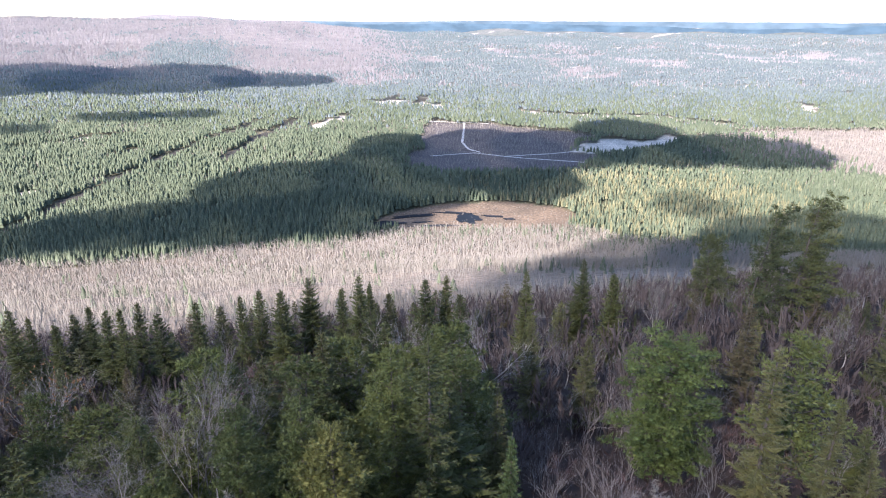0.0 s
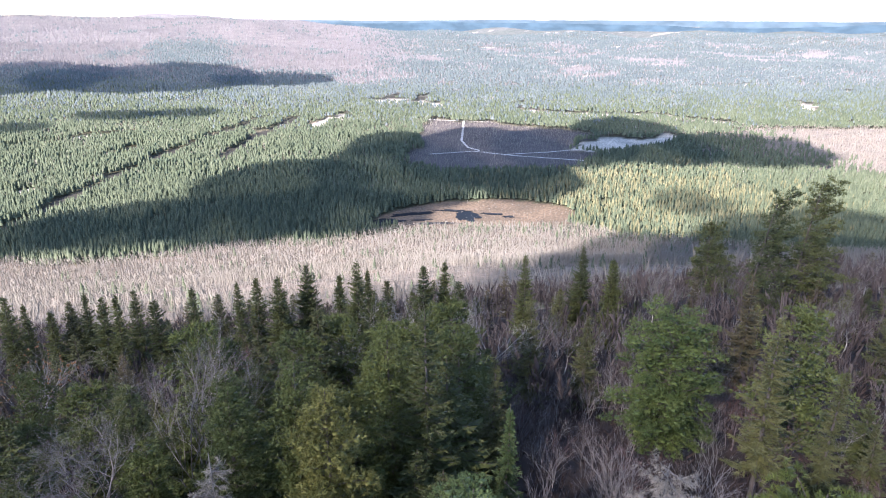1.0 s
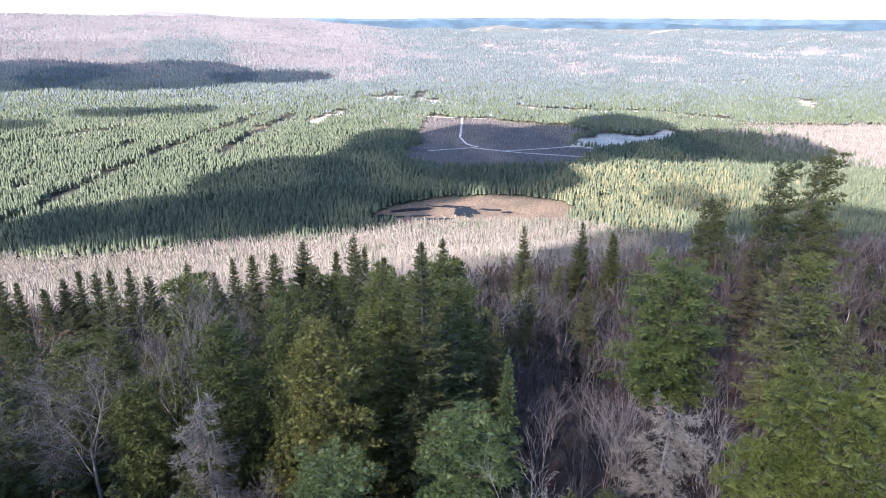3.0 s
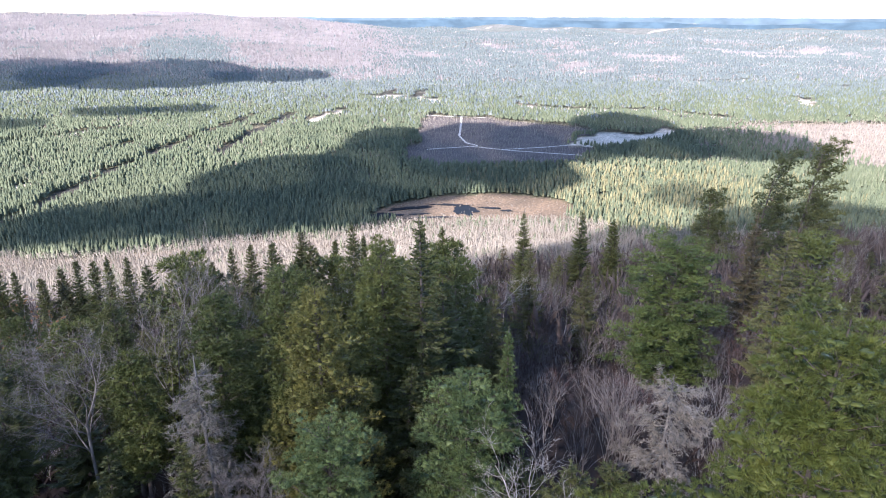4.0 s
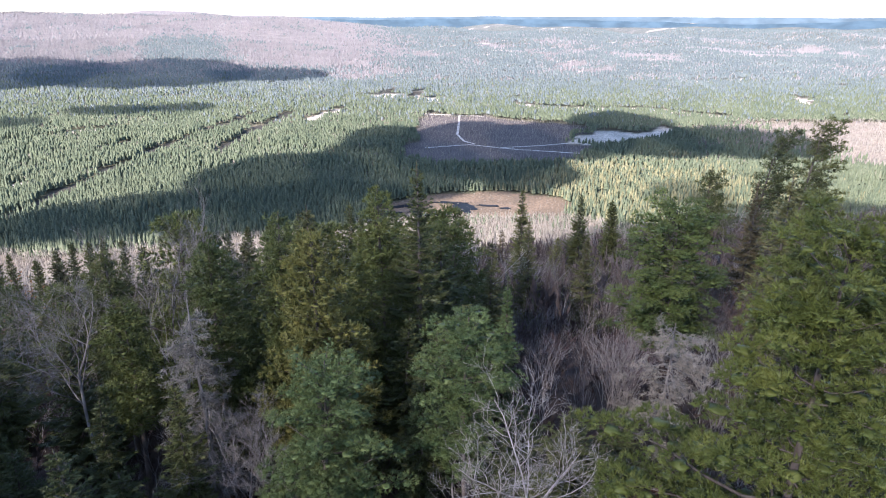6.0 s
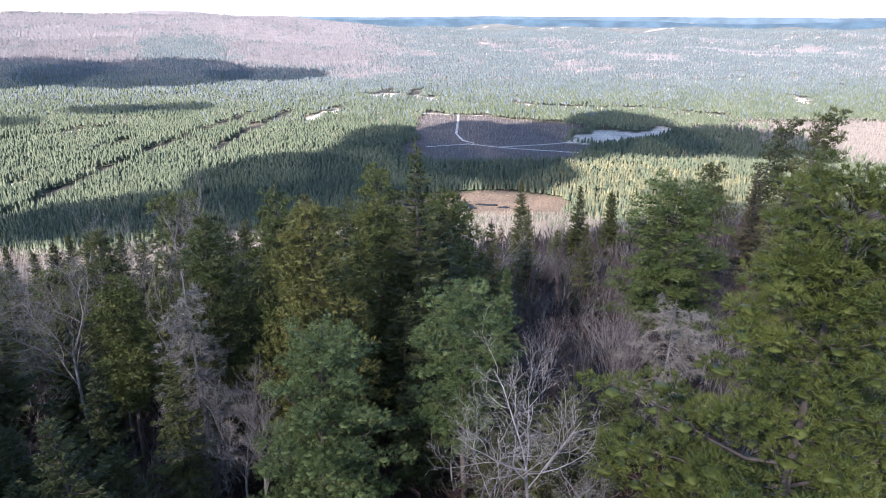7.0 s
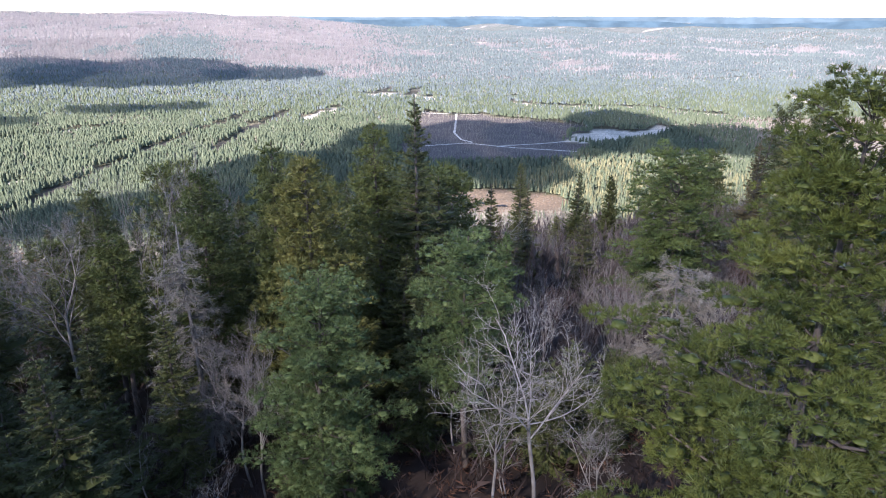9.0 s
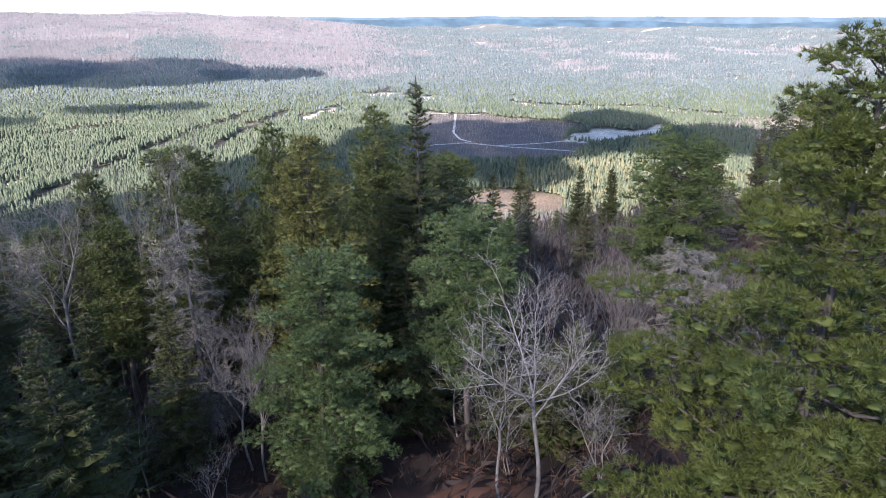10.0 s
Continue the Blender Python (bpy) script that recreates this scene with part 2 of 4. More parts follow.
def rods(p0, p1, r0, r1, sides=3):
    """Tapered rods between pairs of points, as one set of corners and triangles."""
    p0, p1 = np.asarray(p0, float), np.asarray(p1, float)
    r0, r1 = np.asarray(r0, float), np.asarray(r1, float)
    d = unit(p1 - p0)
    ref = np.where(np.abs(d[:, 2:3]) > 0.9, np.array([[1.0, 0, 0]]), np.array([[0, 0, 1.0]]))
    a = unit(np.cross(d, ref))
    b = np.cross(d, a)
    ang = np.arange(sides) * math.tau / sides
    ring = a[:, None] * np.cos(ang)[None, :, None] + b[:, None] * np.sin(ang)[None, :, None]
    v = np.concatenate([p0[:, None] + ring * r0[:, None, None], p1[:, None] + ring * r1[:, None, None]], 1)
    i = np.arange(sides)
    j = (i + 1) % sides
    f = np.concatenate([np.stack([i, j, j + sides], 1), np.stack([i, j + sides, i + sides], 1)])
    n = len(p0)
    return v.reshape(-1, 3), (f[None] + (np.arange(n) * 2 * sides)[:, None, None]).reshape(-1, 3)


def blades(p, d, count, length, width, spread, rng):
    """Bunches of narrow pointed blades, each bunch at a point and along a direction."""
    p, d = np.repeat(p, count, 0), np.repeat(d, count, 0)
    n = len(p)
    way = unit(d + rng.normal(0, spread, (n, 3)))
    side = unit(np.cross(way, rng.normal(0, 1, (n, 3)))) * (width * rng.uniform(0.6, 1.3, (n, 1)) / 2)
    length = np.repeat(np.broadcast_to(np.asarray(length, float), (n // count,)), count)[:, None]
    long = length * rng.uniform(0.6, 1.25, (n, 1))
    base = p + rng.normal(0, 0.12, (n, 3)) * length
    v = np.stack([base - side, base + side, base + way * long], 1)
    return v.reshape(-1, 3), np.arange(3 * n).reshape(-1, 3)


def joined(pieces):
    vs, fs, at = [], [], 0
    for v, f in pieces:
        vs.append(v)
        fs.append(f + at)
        at += len(v)
    return np.concatenate(vs), np.concatenate(fs)


def stem(line, radii, sides=8):
    """A round tapered stem along a line of points."""
    line = np.asarray(line, float)
    ang = np.arange(sides) * math.tau / sides
    v = np.concatenate([p + np.stack([np.cos(ang) * r, np.sin(ang) * r, 0 * ang], 1) for p, r in zip(line, radii)])
    i = np.arange(sides)
    j = (i + 1) % sides
    f = np.concatenate([np.concatenate([np.stack([i, j, j + sides], 1), np.stack([i, j + sides, i + sides], 1)]) + k * sides
                        for k in range(len(line) - 1)])
    return v, f

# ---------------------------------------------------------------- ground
# Entry 7, the cuts, carries the shade of the tall trees in its colour.
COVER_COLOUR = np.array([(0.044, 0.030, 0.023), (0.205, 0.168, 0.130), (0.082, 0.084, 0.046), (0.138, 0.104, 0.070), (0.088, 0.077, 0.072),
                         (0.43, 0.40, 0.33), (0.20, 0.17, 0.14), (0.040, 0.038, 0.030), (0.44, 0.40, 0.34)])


def ground_sheet():
    m, n, l, b = material("ground_cover", 0.95)
    a = n.new("ShaderNodeAttribute")
    a.attribute_name = "cover"
    t1, t2 = noise_node(n, l, 0.35, 8.0), noise_node(n, l, 0.03, 5.0)
    r1 = ramp(n, l, t1.outputs[0], ((0.3, (0.55, 0.55, 0.55)), (0.7, (1.45, 1.38, 1.3))))
    r2 = ramp(n, l, t2.outputs[0], ((0.3, (0.72, 0.74, 0.74)), (0.7, (1.25, 1.2, 1.15))))
    c = blend(n, l, "MULTIPLY", 1.0, a.outputs["Color"], r1.outputs[0])
    l.new(blend(n, l, "MULTIPLY", 1.0, c, r2.outputs[0]), b.inputs["Base Color"])
    bp = n.new("ShaderNodeBump")
    bp.inputs["Strength"].default_value, bp.inputs["Distance"].default_value = 0.8, 0.3
    l.new(t1.outputs[0], bp.inputs["Height"])
    l.new(bp.outputs[0], b.inputs["Normal"])
    ys = np.concatenate([np.arange(-400, 0, 20.0), np.arange(0, 150, 1.5), 150 * 1.0115 ** np.arange(0, 306)])
    ys[-1] = 4950
    u = np.linspace(-1, 1, 321)
    x = (160 + 0.9 * np.maximum(ys, 0))[:, None] * u[None]
    y = np.repeat(ys[:, None], len(u), 1)
    v = np.stack([x, y, ground(x, y)], -1).reshape(-1, 3)
    i = np.arange(len(ys) - 1)[:, None] * len(u) + np.arange(len(u) - 1)[None]
    f = np.stack([i, i + 1, i + 1 + len(u), i + len(u)], -1).reshape(-1, 4)
    c = cover(v[:, 0], v[:, 1])
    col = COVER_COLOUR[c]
    mixed = (v[:, 1] > 640) & ((c == 1) | (c == 2))
    share = hardwood_share(v[:, 0], v[:, 1])[:, None]
    # The far ground pales and greys with distance: haze put into its colour.
    haze = smooth(1200, 1900, v[:, 1])[:, None]
    litter = COVER_COLOUR[1] * (1 - haze) + np.array([0.190, 0.176, 0.170]) * haze
    moss = COVER_COLOUR[2] * (1 - haze) + np.array([0.098, 0.114, 0.098]) * haze
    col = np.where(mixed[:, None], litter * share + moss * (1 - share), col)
    soil = np.hypot((v[:, 0] + 1.5) / 5.0, (v[:, 1] - 15.6) / 1.9)[:, None]
    col = np.where(soil < 1, np.array([0.17, 0.082, 0.050]), col)
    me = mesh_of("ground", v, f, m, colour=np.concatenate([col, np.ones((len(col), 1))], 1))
    me.polygons.foreach_set("use_smooth", np.ones(len(f), bool))
    tagged(new("ground", me), "brown wooded hillside falling to a wide forested valley", "ground", kind="structure")


def ribbon(name, line, width, mat, label, category):
    """A track laid over the land."""
    pts = [Vector((*line[0], 0))]
    for (x0, y0), (x1, y1) in zip(line, line[1:]):
        k = max(2, int(math.hypot(x1 - x0, y1 - y0) / 6))
        pts += [Vector((x0 + (x1 - x0) * j / k, y0 + (y1 - y0) * j / k, 0)) for j in range(1, k + 1)]
    rng = random.Random(int(abs(line[0][0]) + line[0][1]))
    v, f = [], []
    for j, p in enumerate(pts):
        d = (pts[min(j + 1, len(pts) - 1)] - pts[max(j - 1, 0)]).normalized()
        w = width * rng.uniform(0.75, 1.25) / 2
        for s in (-1, -0.4, 0.4, 1):
            q = p + Vector((-d.y, d.x, 0)) * w * s
            v.append((q.x, q.y, float(ground(q.x, q.y)) + (0.5 if abs(s) < 1 else 0.15)))
        if j:
            for s in range(3):
                a = (j - 1) * 4 + s
                f.append((a, a + 4, a + 5, a + 1))
    tagged(new(name, mesh_of(name, v, f, mat)), label, category, kind="structure")


def blot(name, x, y, rx, ry, turn, seed, mat, label):
    """A pool with an uneven shore."""
    r = np.random.RandomState(seed)
    a = np.linspace(0, math.tau, 49)[:-1]
    rad = 1 + sum(r.uniform(0.05, 0.16) * np.sin(k * a + r.uniform(0, 6)) for k in range(2, 9))
    px, py = np.cos(a) * rx * rad, np.sin(a) * ry * rad
    c, s = math.cos(radians(turn)), math.sin(radians(turn))
    gx, gy = x + px * c - py * s, y + px * s + py * c
    z = ground(gx, gy).mean() + 0.45
    v = np.concatenate([np.stack([gx, gy, 0 * gx + z], 1), np.stack([gx, gy, 0 * gx + z - 1.5], 1)])
    bm = bmesh.new()
    vs = [bm.verts.new(p) for p in v]
    bm.faces.new(vs[:48])
    for k in range(48):
        bm.faces.new((vs[k], vs[48 + k], vs[48 + (k + 1) % 48], vs[(k + 1) % 48]))
    me = bpy.data.meshes.new(name)
    bm.to_mesh(me)
    bm.free()
    me.materials.append(mat)
    tagged(new(name, me), label, "water", kind="structure")


ground_sheet()

gravel, gn, gl, gb = material("pale_gravel", 0.95)
gt = noise_node(gn, gl, 0.4, 6.0)
gl.new(ramp(gn, gl, gt.outputs[0], ((0.3, (0.36, 0.32, 0.27)), (0.7, (0.68, 0.63, 0.55)))).outputs[0], gb.inputs["Base Color"])
for line in LANE:
    ribbon("gravel_road", line, 3.8, gravel, "pale gravel logging road across the clearcut", "road")

water, _, _, wb = material("dark_water", 0.4)
wb.inputs["Base Color"].default_value = (0.012, 0.014, 0.016, 1)
wb.inputs["Specular IOR Level"].default_value = 0.02
for x, y, rx, ry, turn, seed in ((27, 682, 14, 17, 0, 1), (-62, 660, 18, 11, 20, 2), (-32, 690, 26, 4.5, 17, 3), (12, 702, 22, 3.2, -4, 4), (55, 690, 12, 3.0, -12, 5), (-22, 668, 9, 2.5, 10, 6),
                                 (72, 680, 6, 3, -5, 7), (-8, 655, 24, 3, 3, 8)):
    blot("bog_pool", x, y, rx, ry, turn, seed, water, "still dark pool in the reddish bog")

# ---------------------------------------------------------------- distance and clouds


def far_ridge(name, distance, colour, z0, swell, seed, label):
    """A far range of hills under the sky, its pale haze painted as glow."""
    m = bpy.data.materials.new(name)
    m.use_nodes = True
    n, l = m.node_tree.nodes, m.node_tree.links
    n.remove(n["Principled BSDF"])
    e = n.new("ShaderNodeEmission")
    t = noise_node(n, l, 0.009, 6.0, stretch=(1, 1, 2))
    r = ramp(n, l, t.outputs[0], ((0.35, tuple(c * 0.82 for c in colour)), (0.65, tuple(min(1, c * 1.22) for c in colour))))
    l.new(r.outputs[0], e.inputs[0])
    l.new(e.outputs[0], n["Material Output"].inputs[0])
    a = np.linspace(-50, 50, 241)
    x, y = np.sin(np.radians(a)) * distance, np.cos(np.radians(a)) * distance
    top = z0 + waves(x, y, 900, seed) * swell + waves(x, y, 210, seed + 1) * swell * 0.25
    v, f = [], []
    rows = ((0.0, 0.0, -60.0), (60.0, 0.55, 0.0), (140.0, 1.0, 0.0))
    for back, share, drop in rows:
        k = (distance + back) / distance
        v.append(np.stack([x * k, y * k, top * share + drop], 1))
    w = len(a)
    for rr in range(2):
        i = np.arange(w - 1) + rr * w
        f.append(np.stack([i, i + 1, i + 1 + w, i + w], 1))
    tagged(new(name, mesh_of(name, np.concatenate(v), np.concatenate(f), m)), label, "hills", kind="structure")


far_ridge("backdrop", 4380, (0.080, 0.122, 0.150), 147, 16, 41, "low hills far off in painted blue haze under a white sky")
far_ridge("backdrop", 4660, (0.115, 0.158, 0.182), 164, 8, 45, "hills at the horizon in paler painted blue haze")

CLOUDS = (
    # The small puff at (-57, 5) is added to darken the near left hillside.
    (0.49, ((20, 0, 170, 140), (-57, 5, 48, 46), (60, 130, 85, 120), (175, 265, 115, 220), (400, 420, 210, 240), (190, 452, 85, 130), (290, 488, 110, 92))),
    (0.33, ((-385, 585, 64, 52), (-320, 622, 86, 82), (-220, 642, 98, 82), (-200, 790, 100, 132), (-125, 675, 95, 85), (-60, 870, 110, 185), (-90, 1060, 62, 92), (60, 1000, 130, 228), (100, 815, 70, 95),
            (190, 1060, 120, 168), (330, 1175, 88, 135), (320, 1020, 110, 125), (470, 1020, 128, 134))),
    (0.46, ((-640, 1320, 90, 50), (-530, 1345, 80, 40), (-775, 1178, 60, 45))),
    (0.42, ((-1150, 1830, 330, 300), (-760, 1860, 300, 270), (-430, 1850, 160, 110))),
    (0.7, ((262, 705, 26, 42), (285, 672, 24, 26))),
)


def cloud(clear, puffs, seed):
    """A low cloud, thin enough to let a share of the sun through; its puffs are given by the middle and half-widths of the shade that they cast."""
    pieces = []
    r = random.Random(seed)
    for x, y, rx, ry in puffs:
        bm = bmesh.new()
        bmesh.ops.create_icosphere(bm, subdivisions=4, radius=1)
        c = Vector((x, y, 10)) + to_sun * (1000 / to_sun.z)
        off = Vector((r.uniform(0, 90), r.uniform(0, 90), 0))
        v = []
        for p in bm.verts:
            q = p.co * (1 + 0.16 * noise.fractal(p.co * 2.2 + off, 0.8, 2.0, 4))
            v.append((c.x + q.x * rx, c.y + q.y * ry, c.z + q.z * (34 if q.z > 0 else 12)))
        pieces.append((np.array(v), np.array([[p.index for p in f.verts] for f in bm.faces])))
        bm.free()
    m, n, l, b = material("cloud_white", 1.0)
    b.inputs["Base Color"].default_value = (0.86, 0.87, 0.9, 1)
    tr, mx = n.new("ShaderNodeBsdfTransparent"), n.new("ShaderNodeMixShader")
    mx.inputs[0].default_value = clear
    l.new(b.outputs[0], mx.inputs[1])
    l.new(tr.outputs[0], mx.inputs[2])
    l.new(mx.outputs[0], n["Material Output"].inputs[0])
    tagged(new("cloud", mesh_of("cloud", *joined(pieces), m)), "white cumulus cloud that shades part of the valley", "cloud", "clouds over the valley")


for k, (clear, puffs) in enumerate(CLOUDS):
    cloud(clear, puffs, k)

# ---------------------------------------------------------------- far woods


def scatter(y0, y1, step, seed, wide=0.71):
    """Jittered places over the part of the valley between two distances."""
    rng = np.random.RandomState(seed)
    xs = np.arange(-wide * y1 - 40, wide * y1 + 40, step)
    ys = np.arange(y0, y1, step)
    x, y = np.meshgrid(xs, ys)
    x, y = x.ravel() + rng.uniform(-0.5, 0.5, x.size) * step, y.ravel() + rng.uniform(-0.5, 0.5, x.size) * step
    keep = np.abs(x) < wide * y + 40
    return x[keep], y[keep], rng


def stand(name, template, x, y, h, w, rng, mat, label, jitter=0.12):
    """Many trees in one mesh, from one template of height and width 1."""
    tv, tf = template
    n, k = len(x), len(tv)
    a = rng.uniform(0, math.tau, n)
    c, s = np.cos(a)[:, None], np.sin(a)[:, None]
    tx, ty, tz = (tv[None, :, i] * (1 + rng.uniform(-jitter, jitter, (n, k))) for i in range(3))
    lean = rng.normal(0, 0.03, (n, 2))
    v = np.stack([x[:, None] + (tx * c - ty * s) * w[:, None] + lean[:, :1] * tz * h[:, None],
                  y[:, None] + (tx * s + ty * c) * w[:, None] + lean[:, 1:] * tz * h[:, None],
                  ground(x, y)[:, None] - 0.3 + tz * h[:, None]], -1).reshape(-1, 3)
    f = (tf[None] + (np.arange(n) * k)[:, None, None]).reshape(-1, 3)
    me = mesh_of(name, v, f, mat, tone=np.repeat(np.clip(rng.normal(0.5, 0.16, n), 0, 1), k))
    tagged(new(name, me), label, "forest", kind="stuff")


def tiers(levels, sides, ragged, seed):
    """A conifer as ragged skirts one above the other: (foot, top, half-width)."""
    r = np.random.RandomState(seed)
    v, f = [], []
    for foot, top, half in levels:
        k = len(v)
        v.append((0, 0, top))
        for i in range(sides):
            a = (i + r.uniform(-0.25, 0.25)) * math.tau / sides
            q = half * (1 + ragged * (1 if i % 2 else -1))
            v.append((math.cos(a) * q, math.sin(a) * q, foot + r.uniform(-0.03, 0.03)))
        f += [(k, k + 1 + i, k + 1 + (i + 1) % sides) for i in range(sides)]
    return np.array(v), np.array(f)


def crown_rings(rings, sides, ragged, seed):
    """A conifer's crown as one blunt shape: rings of (height, half-width) under a tip."""
    r = np.random.RandomState(seed)
    v, f = [], []
    for z, half in rings:
        for i in range(sides):
            a = (i + r.uniform(-0.3, 0.3)) * math.tau / sides
            q = half * (1 + ragged * r.uniform(-1, 1))
            v.append((math.cos(a) * q, math.sin(a) * q, z + r.uniform(-0.05, 0.05)))
    v.append((0, 0, 1.0))
    for k in range(len(rings)):
        for i in range(sides):
            a, b = k * sides + i, k * sides + (i + 1) % sides
            if k + 1 < len(rings):
                f += [(a, b, b + sides), (a, b + sides, a + sides)]
            else:
                f.append((a, b, len(v) - 1))
    return np.array(v), np.array(f)


def sticks(stems, fan, seed, thick, low=0.2, high=0.5):
    """A leafless hardwood as thin stems and a fan of twigs."""
    r = np.random.RandomState(seed)
    v, f = [], []

    def blade(p, q, w):
        a = r.uniform(0, math.pi)
        s = np.array([math.cos(a), math.sin(a), 0]) * w
        k = len(v)
        v.extend((p - s, p + s, q))
        f.append((k, k + 1, k + 2))
    for _ in range(stems):
        blade(np.array([0, 0, 0.0]), np.array([*r.normal(0, 0.06, 2), r.uniform(0.85, 1)]), thick)
    for _ in range(fan):
        z = r.uniform(0.25, 0.7)
        a = r.uniform(0, math.tau)
        o = r.uniform(low, high)
        blade(np.array([0, 0, z]), np.array([math.cos(a) * o, math.sin(a) * o, z + r.uniform(0.15, 0.38)]), thick * 0.7)
    return np.array(v), np.array(f)


def twiggy(depth, kids, seed, thick, spread=0.5, first=0.42):
    """A leafless tree of height 1 in few thin blades that fork like real limbs."""
    r = np.random.RandomState(seed)
    v, f = [], []

    def limb(p, d, long, w, level):
        q = p + d * long
        a = unit(np.cross(d, r.normal(0, 1, 3))) * w
        k = len(v)
        v.extend((p - a, p + a, q))
        f.append((k, k + 1, k + 2))
        if level:
            for i in range(kids):
                o = r.normal(0, 1, 3)
                o = unit(o - d * np.dot(o, d))
                limb(p + d * long * r.uniform(0.45, 0.95), unit(d + o * r.uniform(0.4, 1.1) * spread + np.array([0, 0, 0.18])), long * r.uniform(0.55, 0.85), w * 0.6, level - 1)
    limb(np.zeros(3), np.array([0, 0, 1.0]), first, thick, depth)
    v = np.array(v)
    return v / v[:, 2].max(), np.array(f)


def plant_far_woods():
    near_c = tiers(((0.22, 0.66, 0.5), (0.44, 0.86, 0.38), (0.66, 1.0, 0.22)), 5, 0.25, 1)
    mid_c = crown_rings(((0.30, 0.5), (0.72, 0.30)), 5, 0.25, 2)
    far_c = crown_rings(((0.42, 0.5),), 5, 0.25, 3)
    mid_h = sticks(1, 5, 5, 0.055, 0.1, 0.4)
    far_h = sticks(2, 4, 6, 0.12, 0.15, 0.45)
    for y0, y1, step, tc, th, ch, slim, seed in ((380, 820, 3.9, near_c, mid_h, 13.0, 0.36, 1), (820, 1150, 4.3, mid_c, mid_h, 12.5, 0.38, 7), (1150, 1750, 5.2, far_c, mid_h, 12.0, 0.46, 2),
                                                 (1750, 2500, 8.2, far_c, far_h, 12.5, 0.52, 3), (2500, 3700, 12.5, far_c, far_h, 13.0, 0.70, 4)):
        x, y, rng = scatter(y0, y1, step, seed)
        c = cover(x, y)
        dice = rng.uniform(0, 1, len(x))
        gap = waves(x, y, 55, 61) + 0.5 * waves(x, y, 18, 63)
        # With distance, more trees take the colours that have haze in them.
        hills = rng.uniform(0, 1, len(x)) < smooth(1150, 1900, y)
        fir = ((c == 2) & (gap > -0.95)) | ((c == 6) & (dice < 0.45 * smooth(640, 420, x)))
        bare = (c == 1) | ((c == 6) & ~fir & (dice > 0.2))
        golden = dice < 0.6 * smooth(1.35, 0.5, np.hypot((x - 240) / 190, (y - 740) / 170) + 0.3 * gap)
        for in_haze, soft, hard in ((False, FAR_CONIFER, FAR_HARDWOOD), (True, HAZY_CONIFER, HAZY_HARDWOOD)):
            larch = golden & fir & (hills == in_haze)
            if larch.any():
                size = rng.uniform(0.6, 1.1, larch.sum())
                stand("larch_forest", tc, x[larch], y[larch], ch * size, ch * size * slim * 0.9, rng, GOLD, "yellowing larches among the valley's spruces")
            k = fir & (hills == in_haze) & ~golden
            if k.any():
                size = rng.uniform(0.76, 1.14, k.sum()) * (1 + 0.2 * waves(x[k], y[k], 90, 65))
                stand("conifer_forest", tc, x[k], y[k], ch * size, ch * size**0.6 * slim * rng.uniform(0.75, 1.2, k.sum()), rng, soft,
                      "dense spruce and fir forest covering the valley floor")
            k = bare & (hills == in_haze)
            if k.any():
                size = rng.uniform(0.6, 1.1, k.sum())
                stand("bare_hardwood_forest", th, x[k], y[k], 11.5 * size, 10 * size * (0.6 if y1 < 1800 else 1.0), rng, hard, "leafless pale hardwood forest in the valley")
    # the hardwood slope below the crest, with scattered young conifers
    x, y, rng = scatter(108, 640, 2.4, 5)
    c = cover(x, y)
    k = (c <= 1) & (np.abs(x) < 0.74 * y + 10)
    x, y = x[k], y[k]
    for j in range(3):
        u, w = x[j::3], y[j::3]
        size = rng.uniform(0.55, 1.1, len(u))
        stand("bare_hardwood_forest", twiggy(2, 2, 40 + j, 0.0055, 0.26, 0.55), u, w, 9.5 * size, 8.0 * size, rng, FAR_HARDWOOD, "leafless pale hardwood trees on the lower slope")
    x, y, rng = scatter(150, 640, 6.5, 6)
    clump = waves(x, y, 45, 71) + 0.35 * rng.normal(0, 1, len(x)) + 0.9 * smooth(520, 640, y) + 0.8 * smooth(80, 200, x) * smooth(380, 480, y)
    k = (cover(x, y) == 1) & (clump > 0.75)
    size = rng.uniform(0.35, 0.85, k.sum())
    stand("young_conifers", near_c, x[k], y[k], 12 * size, 5 * size, rng, FAR_CONIFER, "scattered young conifers among bare hardwoods")
    # leftover snags and slash on the clearcut, scrub on the bog's rim
    x, y, rng = scatter(630, 1340, 4.6, 8, 0.3)
    k = (cover(x, y) == 4) & (rng.uniform(0, 1, len(x)) < 0.8)
    size = rng.uniform(0.15, 1.0, k.sum()) ** 2
    scrub = (cover(x, y) == 3) & (rng.uniform(0, 1, len(x)) < 0.5)
    low = rng.uniform(0.4, 1.6, scrub.sum())
    stand("bog_scrub", far_h, x[scrub], y[scrub], 1.2 * low, 2.6 * low, rng, FAR_HARDWOOD, "low brown scrub on the bog")
    stand("clearcut_snags", sticks(1, 3, 9, 0.10), x[k], y[k], 1 + 7 * size, 2.5 + size, rng, FAR_HARDWOOD, "thin grey snags and slash left on the clearcut")


plant_far_woods()

# ---------------------------------------------------------------- trees of the near hillside


def tree(name, label, category):
    e = new(name)
    e.empty_display_size = 0.5
    return tagged(e, label, category, "hillside trees")


def stem_line(h, bend, rng, lean=(0.0, 0.0)):
    z = np.linspace(0, 1, 9)
    p = rng.uniform(0, 6, 2)
    x = bend * (np.sin(z * 4 + p[0]) - math.sin(p[0])) + lean[0] * h * z**1.5
    y = bend * (np.sin(z * 3.5 + p[1]) - math.sin(p[1])) + lean[1] * h * z**1.5
    return np.stack([x, y, z * h], 1)


def on_line(line, z):
    return np.array([np.interp(z, line[:, 2], line[:, 0]), np.interp(z, line[:, 2], line[:, 1]), z])


